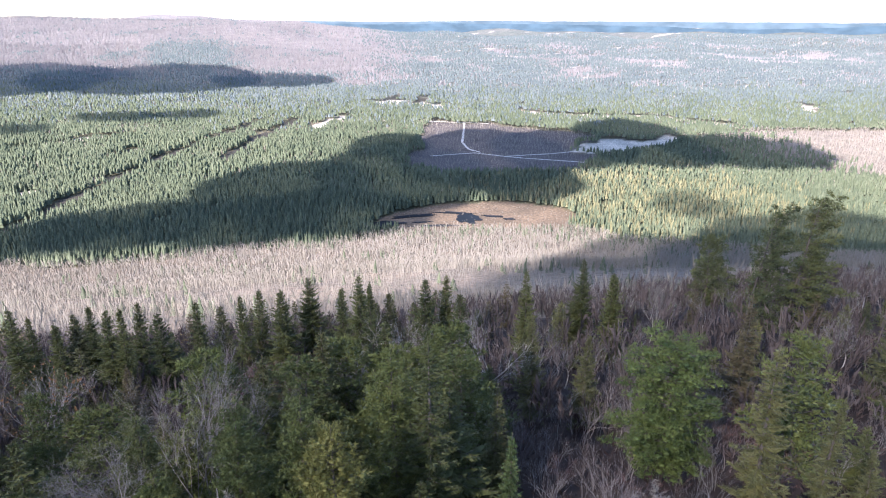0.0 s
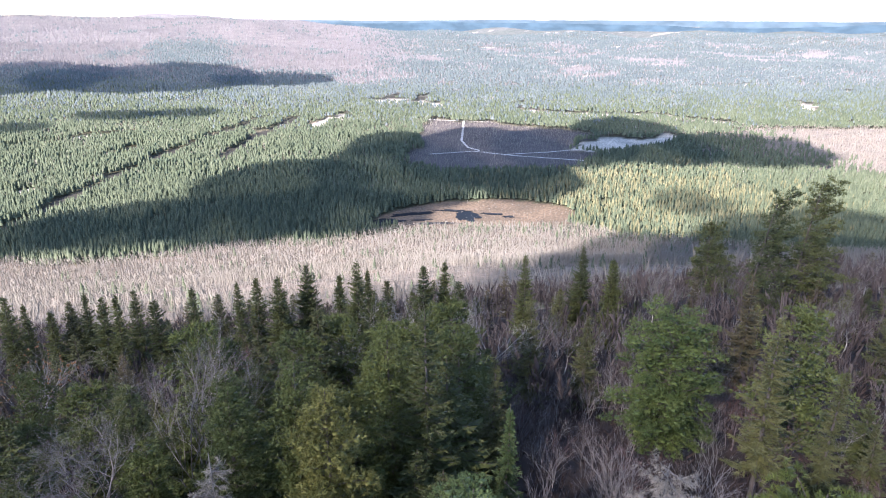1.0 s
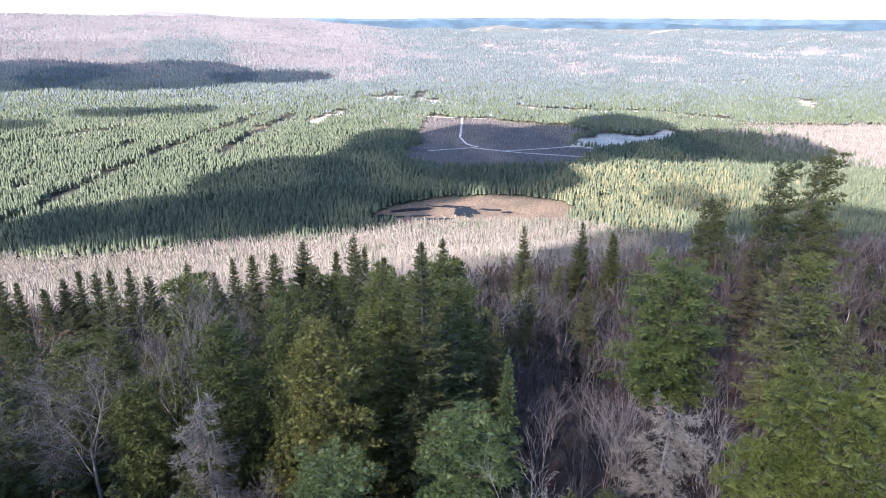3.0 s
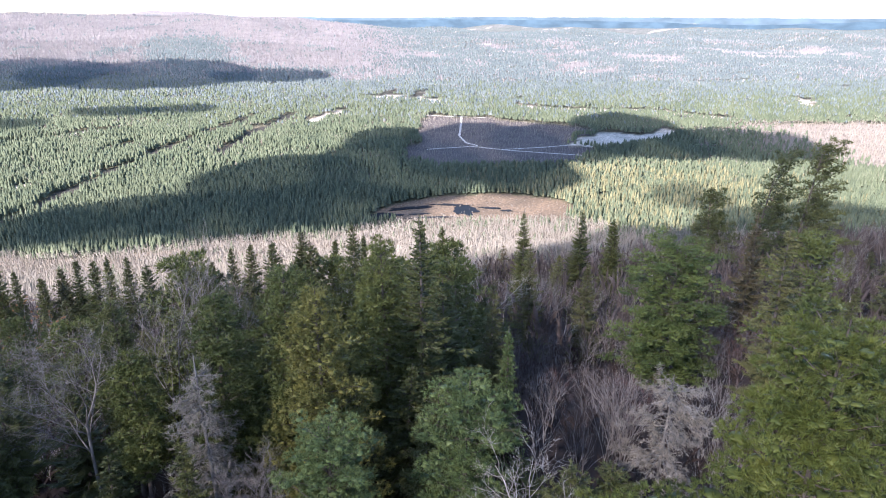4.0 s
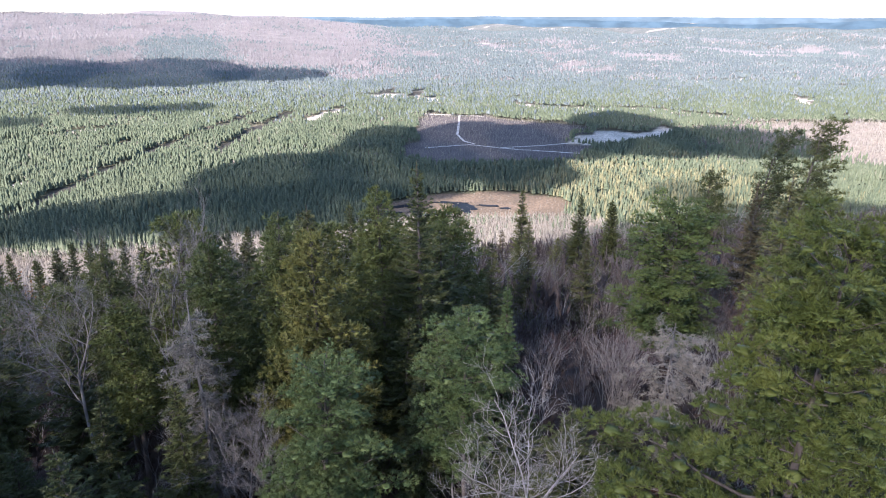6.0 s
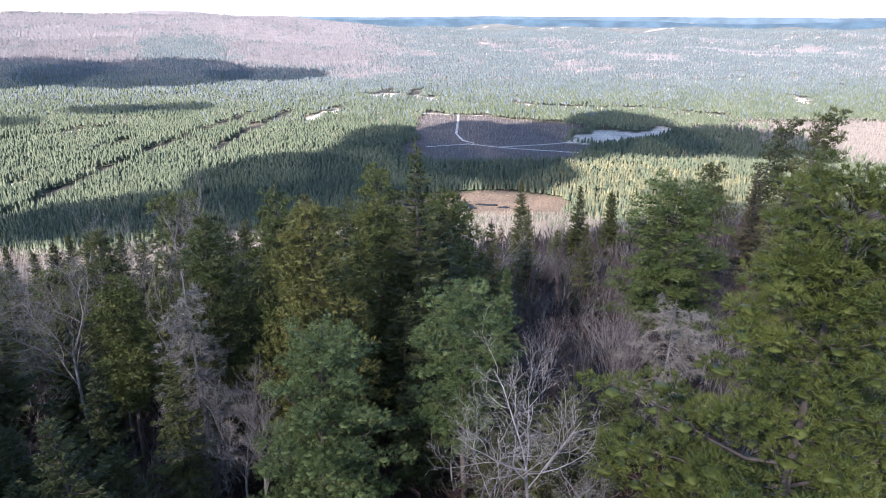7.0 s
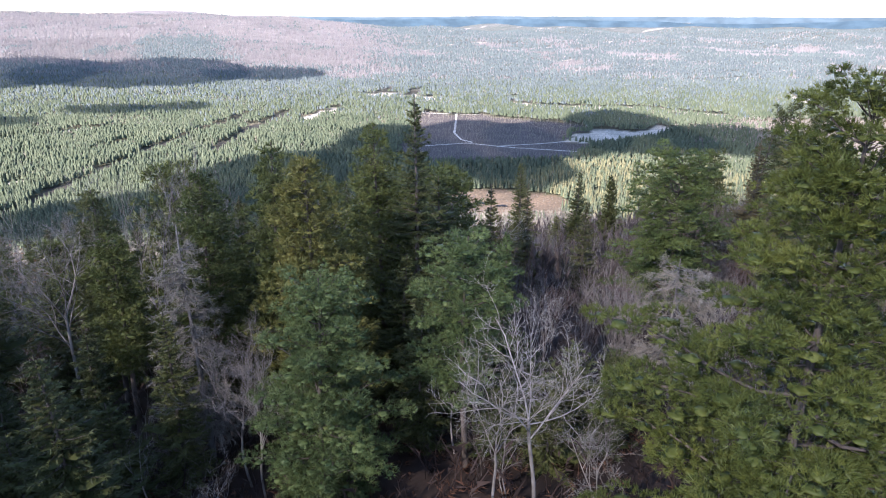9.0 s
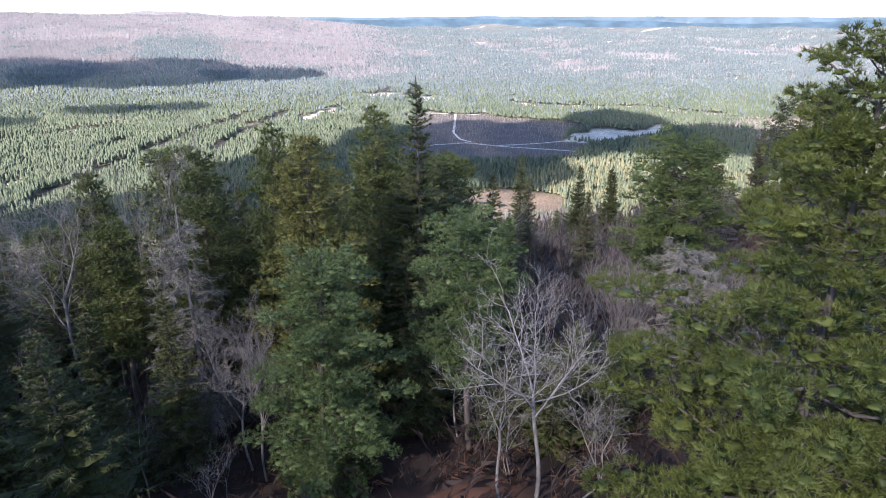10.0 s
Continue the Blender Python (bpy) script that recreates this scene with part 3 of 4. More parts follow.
def wooden(top, trunk, limbs, mat):
    """Stem and limbs, grown together."""
    part("trunk", mesh_of("trunk", *joined([trunk, limbs]), mat), top)


def ball(fine):
    bm = bmesh.new()
    bmesh.ops.create_icosphere(bm, subdivisions=2 if fine else 1, radius=1)
    v, f = np.array([p.co[:] for p in bm.verts]), np.array([[p.index for p in q.verts] for q in bm.faces])
    bm.free()
    return v, f


BALL, ROUGH_BALL = ball(True), ball(False)


def hearts(middles, sizes, rng, fine):
    """The dense lumpy inside of cushions of needles."""
    tv, tf = BALL if fine else ROUGH_BALL
    n, k = len(middles), len(tv)
    v = tv[None] * (1 + rng.uniform(-0.38, 0.38, (n, k, 1))) * (np.asarray(sizes)[:, None, None] * np.array([0.38, 0.38, 0.14])) + (np.asarray(middles) - np.array([0, 0, 0.06]))[:, None]
    return v.reshape(-1, 3), (tf[None] + (np.arange(n) * k)[:, None, None]).reshape(-1, 3)


def pine(h, r, seed, mat, label, bare=0.2, whorl=0.6, limbs=5, pad=0.5, tufts=26, count=9, long=0.15, wide=0.018, shape=None, wind=(0.0, 0.0), droop=0.0, lean=(0.0, 0.0), full=1.0, split=False):
    """A white pine: tiers of spreading limbs that carry rounded cushions of needle tufts, pale above and open between."""
    rng = np.random.RandomState(seed)
    top = tree("pine_tree", label, "tree")
    line = stem_line(h, 0.12, rng, lean)
    thick = 0.011 * h + 0.03
    trunk = stem(line, np.linspace(thick, 0.02, 9))
    shape = shape or ((0, .12, .35, .65, .88, 1), (.7, 1, .95, .68, .36, .1))
    p0, p1, r0, r1, tp, td, starts, cm, cs = [], [], [], [], [], [], [], [], []
    wx = np.array([wind[0], wind[1], 0])

    def cushion(c, out, size):
        k = max(6, int(tufts * (size / pad) ** 2))
        n = rng.normal(0, 1, (k, 3))
        n[:, 2] = np.abs(n[:, 2]) - 0.35
        n = unit(n)
        cm.append(c)
        cs.append(size)
        tp.extend(c + n * np.array([size, size, size * 0.55]) * rng.uniform(0.55, 1, (k, 1)) ** 0.5)
        td.extend(unit(n + out * 0.4 + np.array([0, 0, 0.4])))
    z = bare * h
    while z < h * 0.96:
        s = (z - bare * h) / (h * (1 - bare))
        n = limbs + rng.randint(-1, 2)
        a0 = rng.uniform(0, math.tau)
        for i in range(n):
            starts.append((len(p0), len(tp), len(cm)))
            a = a0 + math.tau * i / n + rng.uniform(-0.35, 0.35)
            length = r * np.interp(s, *shape) * rng.uniform(0.6, 1.15)
            out = np.array([math.cos(a), math.sin(a), 0])
            out = unit(out + wx * 1.6)
            length = max(0.25, length * (1 + 0.9 * float(np.dot(out[:2], wind))))
            side = np.array([-out[1], out[0], 0])
            rise = np.interp(s, (0, 0.5, 1), (-0.02 - droop, 0.16, 0.8)) + rng.uniform(-0.1, 0.1)
            base = on_line(line, z + rng.uniform(-0.12, 0.12))
            crook = rng.uniform(-0.15, 0.15)

            def at(q):
                return base + out * length * q + side * crook * length * q * q + np.array([0, 0, length * (rise * q + 0.14 * q * q - 0.05 * math.sin(q * 7))])
            q = np.linspace(0, 1, 6)
            pts = np.array([at(k) for k in q])
            rad = (0.012 + 0.010 * length) * (1 - 0.85 * q)
            p0 += list(pts[:-1]); p1 += list(pts[1:]); r0 += list(rad[:-1]); r1 += list(rad[1:])
            m = max(1, int(round(length / pad * 1.25 * full)))
            for b in range(m):
                q = min(1.0, 0.2 + 0.8 * (b + rng.uniform(0.2, 0.9)) / m) if m > 1 else 0.85
                hand = 1 if b % 2 else -1
                w = length * 0.36 * (1.12 - q) * rng.uniform(0.2, 1.1)
                start = at(max(0.1, q - 0.16))
                end = at(q) + side * hand * w + np.array([0, 0, 0.06])
                p0.append(start); p1.append(end); r0.append(0.010); r1.append(0.004)
                cushion(end, out, pad * rng.uniform(0.6, 1.2) * np.interp(s, (0, 0.8, 1), (1, 0.8, 0.5)))
            cushion(pts[-1], out, pad * rng.uniform(0.5, 0.85) * np.interp(s, (0, 0.8, 1), (1, 0.75, 0.4)))
        z += whorl * rng.uniform(0.75, 1.25) * (1 - 0.35 * s)
    starts.append((len(p0), len(tp), len(cm)))
    for k in range(3):
        cushion(np.array([*line[-1][:2], h - 0.12 - 0.28 * k]), np.array([0, 0, 1.0]), pad * (0.3 + 0.12 * k))
    p0.append(line[-2]); p1.append(line[-1]); r0.append(0.02); r1.append(0.01)
    if split:
        # near enough to tell the limbs apart: each is a part with its own needles
        for (i0, t0, c0), (i1, t1, c1) in zip(starts, starts[1:] + [(len(p0), len(tp), len(cm))]):
            limb = part("limb", mesh_of("limb", *rods(p0[i0:i1], p1[i0:i1], r0[i0:i1], r1[i0:i1], 4), BARK), top)
            needles = joined([blades(np.array(tp[t0:t1]), np.array(td[t0:t1]), count, long, wide, 0.5, rng), hearts(cm[c0:c1], cs[c0:c1], rng, True)])
            part("foliage", mesh_of("foliage", *needles, mat), limb)
        part("trunk", mesh_of("trunk", *trunk, BARK), top)
        return top
    v, f = joined([blades(np.array(tp), np.array(td), count, long, wide, 0.5, rng), hearts(cm, cs, rng, False)])
    wooden(top, trunk, rods(p0, p1, r0, r1), BARK)
    part("crown", mesh_of("crown", v, f, mat), top)
    return top


def fronds(boughs, rng):
    """The dense middle of spruce boughs: ragged sprays, raised along the bough and falling to both sides."""
    v, f = [], []
    for base, out, side, length, fall in boughs:
        if v and rng.uniform() < 0.3:
            continue
        k = len(v)
        for q, w in ((0.08, 0.07), (0.35, 0.16), (0.68, 0.13), (1.0, 0.02)):
            p = base + out * length * q + np.array([0, 0, length * (-fall * q + 0.2 * q * q)])
            for hand in (-1, 0, 1):
                w2 = w * length * rng.uniform(0.7, 1.35)
                v.append(p + side * hand * w2 + out * abs(hand) * w2 * rng.uniform(-0.2, 0.5) - np.array([0, 0, abs(hand) * w2 * rng.uniform(0.35, 0.75)]))
        for i in range(3):
            for j in range(2):
                a = k + 3 * i + j
                f += [(a, a + 1, a + 4), (a, a + 4, a + 3)]
    return np.array(v), np.array(f)


def spruce(h, r, seed, mat, label, bare=0.08, whorl=0.32, limbs=7, count=6, long=0.27, wide=0.05, thin=1.0, power=0.95, name="spruce_tree", droop=0.28, gaps=0.1, step=0.17, simple=False):
    """A spruce or fir: a narrow cone of drooping boughs with flat sprays."""
    rng = np.random.RandomState(seed)
    top = tree(name, label, "tree")
    line = stem_line(h, 0.07, rng)
    p0, p1, r0, r1, tp, td, ts, boughs = [], [], [], [], [], [], [], []
    z = bare * h
    while z < h * 0.97:
        s = (z - bare * h) / (h * (1 - bare))
        reach = r * min(1.0, (1 - s) ** power + 0.02) * (0.8 + 0.2 * min(1, s * 6))
        a0 = rng.uniform(0, math.tau)
        for i in range(limbs):
            if rng.uniform() < gaps:
                continue
            a = a0 + math.tau * i / limbs + rng.uniform(-0.3, 0.3)
            length = reach * rng.uniform(0.45, 1.25)
            out = np.array([math.cos(a), math.sin(a), 0])
            side = np.array([-out[1], out[0], 0])
            base = on_line(line, z + rng.uniform(-0.12, 0.12))
            fall = droop * (1 - s) - 0.22 * s + rng.uniform(-0.08, 0.08)

            def at(q):
                return base + out * length * q + np.array([0, 0, length * (-fall * q + 0.2 * q * q)])
            mid, end = at(0.5), at(1)
            boughs.append((base, out, side, length, fall))
            if simple:
                p0.append(base); p1.append(end); r0.append(0.008 + 0.008 * length); r1.append(0.003)
            else:
                p0 += [base, mid]; p1 += [mid, end]; r0 += [0.008 + 0.008 * length, 0.006 + 0.004 * length]; r1 += [0.006 + 0.004 * length, 0.003]
            k = max(2, int(length / step * thin))
            for t in range(k):
                q = 0.12 + 0.88 * (t + rng.uniform(0, 1)) / k
                w = 0.30 * length * (1.1 - q)
                for hand in (-1, 1):
                    tp.append(at(q) + side * hand * w * rng.uniform(0, 0.8))
                    td.append(unit(out * 0.8 + side * hand * 0.8 + np.array([0, 0, rng.uniform(-0.25, 0.2)])))
            tp.append(end); td.append(out)
            ts += [1 - 0.62 * s**2] * (len(tp) - len(ts))
        z += whorl * rng.uniform(0.75, 1.25) * (1 - 0.35 * s)
    for k in range(9):
        tp.append(np.array([*line[-1][:2], h - 0.1 - 0.11 * k])); td.append(unit(np.array([*rng.normal(0, 0.3 + 0.05 * k, 2), 1.0])))
    ts += [0.4] * (len(tp) - len(ts))
    v, f = joined([blades(np.array(tp), np.array(td), count, long * np.array(ts), wide, 0.35, rng), fronds(boughs, rng)])
    wooden(top, stem(line, np.linspace(0.011 * h + 0.03, 0.015, 9)), rods(p0, p1, r0, r1), BARK)
    part("crown", mesh_of("crown", v, f, mat), top)
    return top


def dead_spruce(h, r, seed, label, power=0.8, bare=0.12, droop=0.5, twigs=6, flat_top=False, mat=None):
    """A dead spruce: a bare spike over tangled grey boughs hung with lichen."""
    rng = np.random.RandomState(seed)
    top = tree("dead_spruce", label, "dead tree")
    line = stem_line(h, 0.08, rng)
    p0, p1, r0, r1, tp, td = [], [], [], [], [], []
    z = bare * h
    end_z = h * (0.97 if flat_top else 0.93)
    while z < end_z:
        s = (z - bare * h) / (h * (1 - bare))
        reach = r * ((1 - s) ** power * 0.9 + 0.12) if not flat_top else r * (1 - 0.45 * s)
        for i in range(5):
            a = rng.uniform(0, math.tau)
            length = reach * rng.uniform(0.5, 1.2)
            out = np.array([math.cos(a), math.sin(a), 0])
            side = np.array([-out[1], out[0], 0])
            base = on_line(line, z + rng.uniform(-0.1, 0.1))
            fall = droop * (1 - 0.8 * s) + rng.uniform(-0.15, 0.15)

            def at(q):
                return base + out * length * q + np.array([0, 0, length * (-fall * q + 0.12 * q * q)])
            pts = [at(q) for q in (0, 0.35, 0.7, 1)]
            p0 += pts[:-1]; p1 += pts[1:]; r0 += [0.03, 0.022, 0.014]; r1 += [0.022, 0.014, 0.006]
            for t in range(max(3, int(length * 9))):
                q = rng.uniform(0.15, 1)
                st = at(q)
                d = unit(out * 0.5 + side * rng.uniform(-1, 1) + np.array([0, 0, rng.uniform(-0.8, 0.15)]))
                tw = rng.uniform(0.1, 0.36)
                p0.append(st); p1.append(st + d * tw); r0.append(0.006); r1.append(0.002)
                tp += [st + d * tw * 0.5, st + d * tw]; td += [d, d]
        z += 0.36 * rng.uniform(0.7, 1.3)
    v, f = blades(np.array(tp), np.array(td), twigs, 0.26, 0.019, 0.6, rng)
    wooden(top, stem(line, np.linspace(0.012 * h + 0.03, 0.02, 9)), rods(p0, p1, r0, r1), DEAD_WOOD)
    part("crown", mesh_of("crown", v, f, mat or LICHEN), top, "grey lichen-hung twigs")
    return top


def hardwood(h, spread, seed, label, bark, twig, stems=1, fork=0.35, depth=5, kids=3, name="bare_tree", tips=4, leaf=None, up=0.2, tip_long=0.38, thick=0.7):
    """A leafless hardwood: stems that fork again and again into fine twigs."""
    rng = np.random.RandomState(seed)
    top = tree(name, label, "tree")
    segs = {True: ([], [], [], []), False: ([], [], [], [])}
    tp, td = [], []

    def rod(big, a, b, ra, rb):
        for lst, val in zip(segs[big], (a, b, ra, rb)):
            lst.append(val)

    def grow(p, d, length, rad, level):
        mid = p + d * length * 0.5
        d2 = unit(d + rng.normal(0, 0.13, 3) + np.array([0, 0, 0.06]))
        end = mid + d2 * length * 0.5
        big = level >= depth - 1
        if level > 1:
            rod(big, p, mid, rad, rad * 0.85)
            rod(big, mid, end, rad * 0.85, rad * 0.68)
        else:
            rod(big, p, end, rad, rad * 0.6)
        if level == 0:
            tp.append(end); td.append(d2)
            return
        n = kids if level < depth else kids + 1
        for i in range(n):
            frac = 1.0 if i < 2 else rng.uniform(0.45, 0.95)
            start = p + (end - p) * frac
            a = rng.uniform(0, math.tau)
            o = np.array([math.cos(a), math.sin(a), 0])
            o = unit(o - d2 * np.dot(o, d2))
            tilt = rng.uniform(0.35, 0.95) * spread
            nd = unit(d2 + o * tilt + np.array([0, 0, up * 0.4]))
            grow(start, nd, length * rng.uniform(0.62, 0.9), rad * rng.uniform(0.5, 0.68), level - 1)
        if level <= 2:
            tp.append(mid); td.append(d2)
    for k in range(stems):
        a = rng.uniform(0, math.tau)
        off = 0.0 if stems == 1 else 0.25
        d = unit(np.array([math.cos(a) * 0.16 * (stems > 1), math.sin(a) * 0.16 * (stems > 1), 1]) + rng.normal(0, 0.04, 3))
        grow(np.array([math.cos(a) * off, math.sin(a) * off, 0.0]), d, h * fork, (0.010 * h + 0.012) * thick / math.sqrt(stems), depth)
    zs = max(b[2] for b in segs[False][1])
    k = h / zs
    v, f = joined([rods(*segs[True], sides=6), rods(*segs[False], sides=3)])
    part("trunk", mesh_of("trunk", v * k, f, bark), top)
    v, f = blades(np.array(tp), np.array(td), tips, tip_long, 0.012, 0.45, rng)
    part("crown", mesh_of("crown", v * k, f, twig), top)
    if leaf:
        v, f = blades(np.array(tp), np.array(td), 9, 0.14, 0.09, 1.2, rng)
        part("foliage", mesh_of("foliage", v * k, f, leaf), top, "dry orange leaves")
    return top


def gnarled(h, seed, label, bark, fork=0.5, limbs=5, depth=3, spread=0.8, girth=0.0085, up=0.07, lean=(0.0, 0.0), twigs=5, name="bare_tree", twig=None):
    """A leafless tree whose crooked limbs part from a stem and fork into twigs; each main limb is a part."""
    rng = np.random.RandomState(seed)
    top = tree(name, label, "tree")
    line = stem_line(h * fork, 0.13, rng, lean)
    base = girth * h + 0.012
    v, f = stem(line, np.linspace(base, base * 0.72, 9))
    part("trunk", mesh_of("trunk", v, f, bark), top)

    def grow(seg, p, d, length, rad, level):
        n = 5 if level > 1 else 3
        pts, ways = [p], []
        for i in range(n):
            d = unit(d + rng.normal(0, 0.17, 3) + np.array([0, 0, up]))
            q = p + d * length / n
            seg.append((p, q, rad * (1 - 0.72 * i / n), rad * (1 - 0.72 * (i + 1) / n)))
            p = q
            pts.append(p)
            ways.append(d)
        if level:
            k = twigs + (level > 1)
            for j in range(k):
                place = (0.25 + 0.75 * (j + rng.uniform(0, 0.9)) / k) * n
                i = min(n - 1, int(place))
                start = pts[i] + (pts[i + 1] - pts[i]) * (place - i)
                o = rng.normal(0, 1, 3)
                o = unit(o - ways[i] * np.dot(o, ways[i]))
                grow(seg, start, unit(ways[i] * 0.8 + o * spread * rng.uniform(0.6, 1.15)), length * rng.uniform(0.38, 0.68) * (1.15 - 0.45 * place / n),
                     max(0.005, rad * 0.58 * (1 - 0.55 * place / n)), level - 1)
    a0 = rng.uniform(0, math.tau)
    for i in range(limbs):
        seg = []
        a = a0 + math.tau * i / limbs + rng.uniform(-0.3, 0.3)
        tilt = spread * rng.uniform(0.55, 1.1) * (0.35 if i == 0 else 1.0)
        start = on_line(line, h * fork * (1.0 if i < 2 else rng.uniform(0.72, 1.0)))
        grow(seg, start, unit(np.array([math.cos(a) * tilt, math.sin(a) * tilt, 1.0])), h * (1 - fork) * rng.uniform(0.75, 1.0), base * rng.uniform(0.36, 0.54), depth)
        part("limb", mesh_of("limb", *rods(*[[q[k] for q in seg] for k in range(4)], sides=3), twig or bark), top)
    return top


def put(ob, x, y, turn=0.0, size=1.0):
    ob.matrix_basis = pose(x, y, float(ground(x, y)) - 0.15, 0, 0, turn) @ Matrix.Diagonal((size, size, size, 1))
    return ob


def tall(x, y, z):
    """The height of a tree whose top is at z."""
    return z - float(ground(x, y)) + 0.15


TAKEN = []


def stand_tree(maker, x, y, z, *args, turn=0.0, **more):
    TAKEN.append((x, y))
    return put(maker(tall(x, y, z), *args, **more), x, y, turn)

CREST = [(-53.5, 73.4, 174.0), (-53.5, 76.4, 172.2), (-49.2, 74.7, 172.7), (-47.8, 77.0, 171.6), (-46.0, 77.3, 173.3), (-40.8, 71.7, 175.9), (-38.5, 71.1, 175.4), (-40.7, 79.4, 172.9), (-35.2, 73.6, 174.9), (-30.4, 73.3, 175.3), (-30.2, 81.0, 171.8), (-25.6, 75.7, 176.3), (-24.2, 79.4, 174.0), (-20.6, 75.8, 176.3), (-12.9, 77.4, 176.7), (-10.2, 72.5, 179.0), (-9.3, 77.3, 176.7), (-7.2, 79.7, 175.0), (-2.3, 76.2, 176.8), (0.3, 78.4, 177.2), (2.3, 77.7, 175.6), (20.0, 71.6, 179.5)]

# single trees that can be told apart
P, SP, DS, HW, GN = pine, spruce, dead_spruce, hardwood, gnarled
stand_tree(P, 8.8, 12.4, 195.7, 4.5, 101, WARM_PINE, "tall white pine with bright green tufted limbs", whorl=0.72, limbs=5, bare=0.06, pad=0.6, tufts=70, count=10, long=0.15, wide=0.025, full=0.9, split=True, lean=(0.02, 0.0),
           shape=((0, .2, .38, .45, .55, .75, .85, .95, 1), (.86, .93, 1.05, .66, .5, .42, .33, .2, .08)))
stand_tree(P, -3.7, 18.2, 188.9, 2.5, 102, PINE_BLUE, "broad blue-green white pine with layered limbs", whorl=0.68, limbs=6, bare=0.02, pad=0.46, tufts=44, count=9, long=0.14, wide=0.020, full=0.95, droop=0.18, split=True,
           shape=((0, .15, .4, .7, .88, 1), (.75, .95, 1, .8, .5, .15)))
stand_tree(P, 1.3, 20.0, 189.8, 1.9, 103, PINE_BLUE, "young white pine with soft pale green tufts", whorl=0.62, limbs=5, bare=0.36, pad=0.42, tufts=38, count=9, long=0.14, wide=0.022, split=True,
           shape=((0, .3, .6, .85, 1), (.6, .85, 1, .6, .15)))
stand_tree(P, 14.5, 36.2, 188.9, 3.3, 104, BRIGHT_PINE, "rounded bright green white pine on the slope", whorl=0.66, limbs=6, bare=0.2, pad=0.56, tufts=34, count=8, long=0.19, wide=0.028, split=True,
           shape=((0, .1, .3, .6, .8, .92, 1), (1.05, 1, .95, .86, .7, .5, .25)))
stand_tree(P, 42.6, 74.4, 187.4, 3.8, 105, SPRUCE, "wind-bent dark pine with ragged limbs", full=1.2, whorl=1.15, limbs=4, bare=0.15, pad=0.62, tufts=14, count=5, long=0.3, wide=0.075, wind=(0.55, 0.0), lean=(0.10, 0.0),
           shape=((0, .2, .45, .7, 1), (1.15, 1.1, .7, .55, .45)))
stand_tree(P, 36.8, 73.0, 186.4, 3.6, 106, SPRUCE, "wind-bent dark pine leaning over the wood", full=1.2, whorl=1.15, limbs=4, bare=0.2, pad=0.6, tufts=14, count=5, long=0.3, wide=0.075, wind=(0.55, 0.0), lean=(0.13, 0.0),
           shape=((0, .2, .5, .8, 1), (1, 1.1, .75, .5, .35)))
stand_tree(P, 37.0, 85.0, 179.6, 3.2, 107, SPRUCE, "dark pine with a few ragged level limbs", whorl=0.8, limbs=4, bare=0.3, pad=0.6, tufts=13, count=5, long=0.32, wide=0.08, wind=(0.25, 0.0))
stand_tree(DS, -9.3, 22.5, 189.4, 2.2, 108, "dead grey spruce with a bare spike and hanging twigs", power=0.6, twigs=8)
stand_tree(DS, 10.3, 24.7, 187.1, 2.7, 109, "dead flat-topped tree tangled with grey twigs", flat_top=True, bare=0.3, twigs=7)
stand_tree(GN, 3.3, 16.5, 188.5, 110, "bare grey hardwood with a spreading forked crown", SILVER_BARK, fork=0.5, limbs=6, spread=0.95, twig=PALE_BARK)
stand_tree(GN, 2.1, 16.3, 187.0, 111, "slender bare hardwood with crooked limbs", SILVER_BARK, fork=0.5, limbs=4, girth=0.007, lean=(-0.10, 0.0))
stand_tree(GN, 4.5, 15.8, 184.9, 140, "low bare tree arching over the slope", SILVER_BARK, fork=0.35, limbs=4, girth=0.009, lean=(0.3, 0.0), spread=1.1)
stand_tree(GN, -15.2, 24.6, 189.3, 112, "bare white birch with a wide twiggy crown", SILVER_BARK, fork=0.6, limbs=8, spread=1.0, twigs=6, girth=0.006, name="birch_tree", twig=GREY_BARK, lean=(-0.05, 0.0))
stand_tree(SP, -0.8, 27.9, 193.5, 2.5, 113, SPRUCE, "tall spruce with a sparse pointed top", bare=0.1, gaps=0.25, power=0.85)
stand_tree(P, -2.4, 28.8, 192.1, 2.1, 114, PINE, "dark pine in a tight group", bare=0.15, pad=0.42, tufts=18, count=6, long=0.2, wide=0.045)
stand_tree(P, -4.5, 23.2, 191.7, 2.3, 115, YELLOW, "yellow-green pine with full ragged boughs", bare=0.12, whorl=0.55, pad=0.5, tufts=22, count=6, long=0.2, wide=0.038, droop=0.08)
stand_tree(P, -6.3, 25.6, 191.9, 2.1, 116, PINE, "dark green pine with a rounded top", bare=0.15, pad=0.42, tufts=20, count=6, long=0.2, wide=0.042)
stand_tree(P, -9.2, 25.0, 190.9, 1.9, 117, PINE, "dense green pine among spruces", bare=0.15, pad=0.42, tufts=20, count=6, long=0.2, wide=0.042)
stand_tree(P, -10.8, 28.6, 189.2, 2.2, 141, PINE, "full green pine behind a dead spruce", bare=0.1, pad=0.45, tufts=20, count=6, long=0.2, wide=0.042)
stand_tree(P, -14.9, 27.0, 189.5, 1.4, 118, SPRUCE, "dark pine with a knobbly crown", bare=0.4, pad=0.4, tufts=20, count=6, long=0.2, wide=0.042)
stand_tree(P, -13.2, 24.4, 188.3, 1.5, 142, PINE, "slim pine with a high crown over a bare stem", bare=0.45, pad=0.4, tufts=20, count=6, long=0.18, wide=0.04)
stand_tree(SP, 8.8, 64.7, 182.8, 2.4, 119, SPRUCE, "pointed spruce on the crest of the slope")
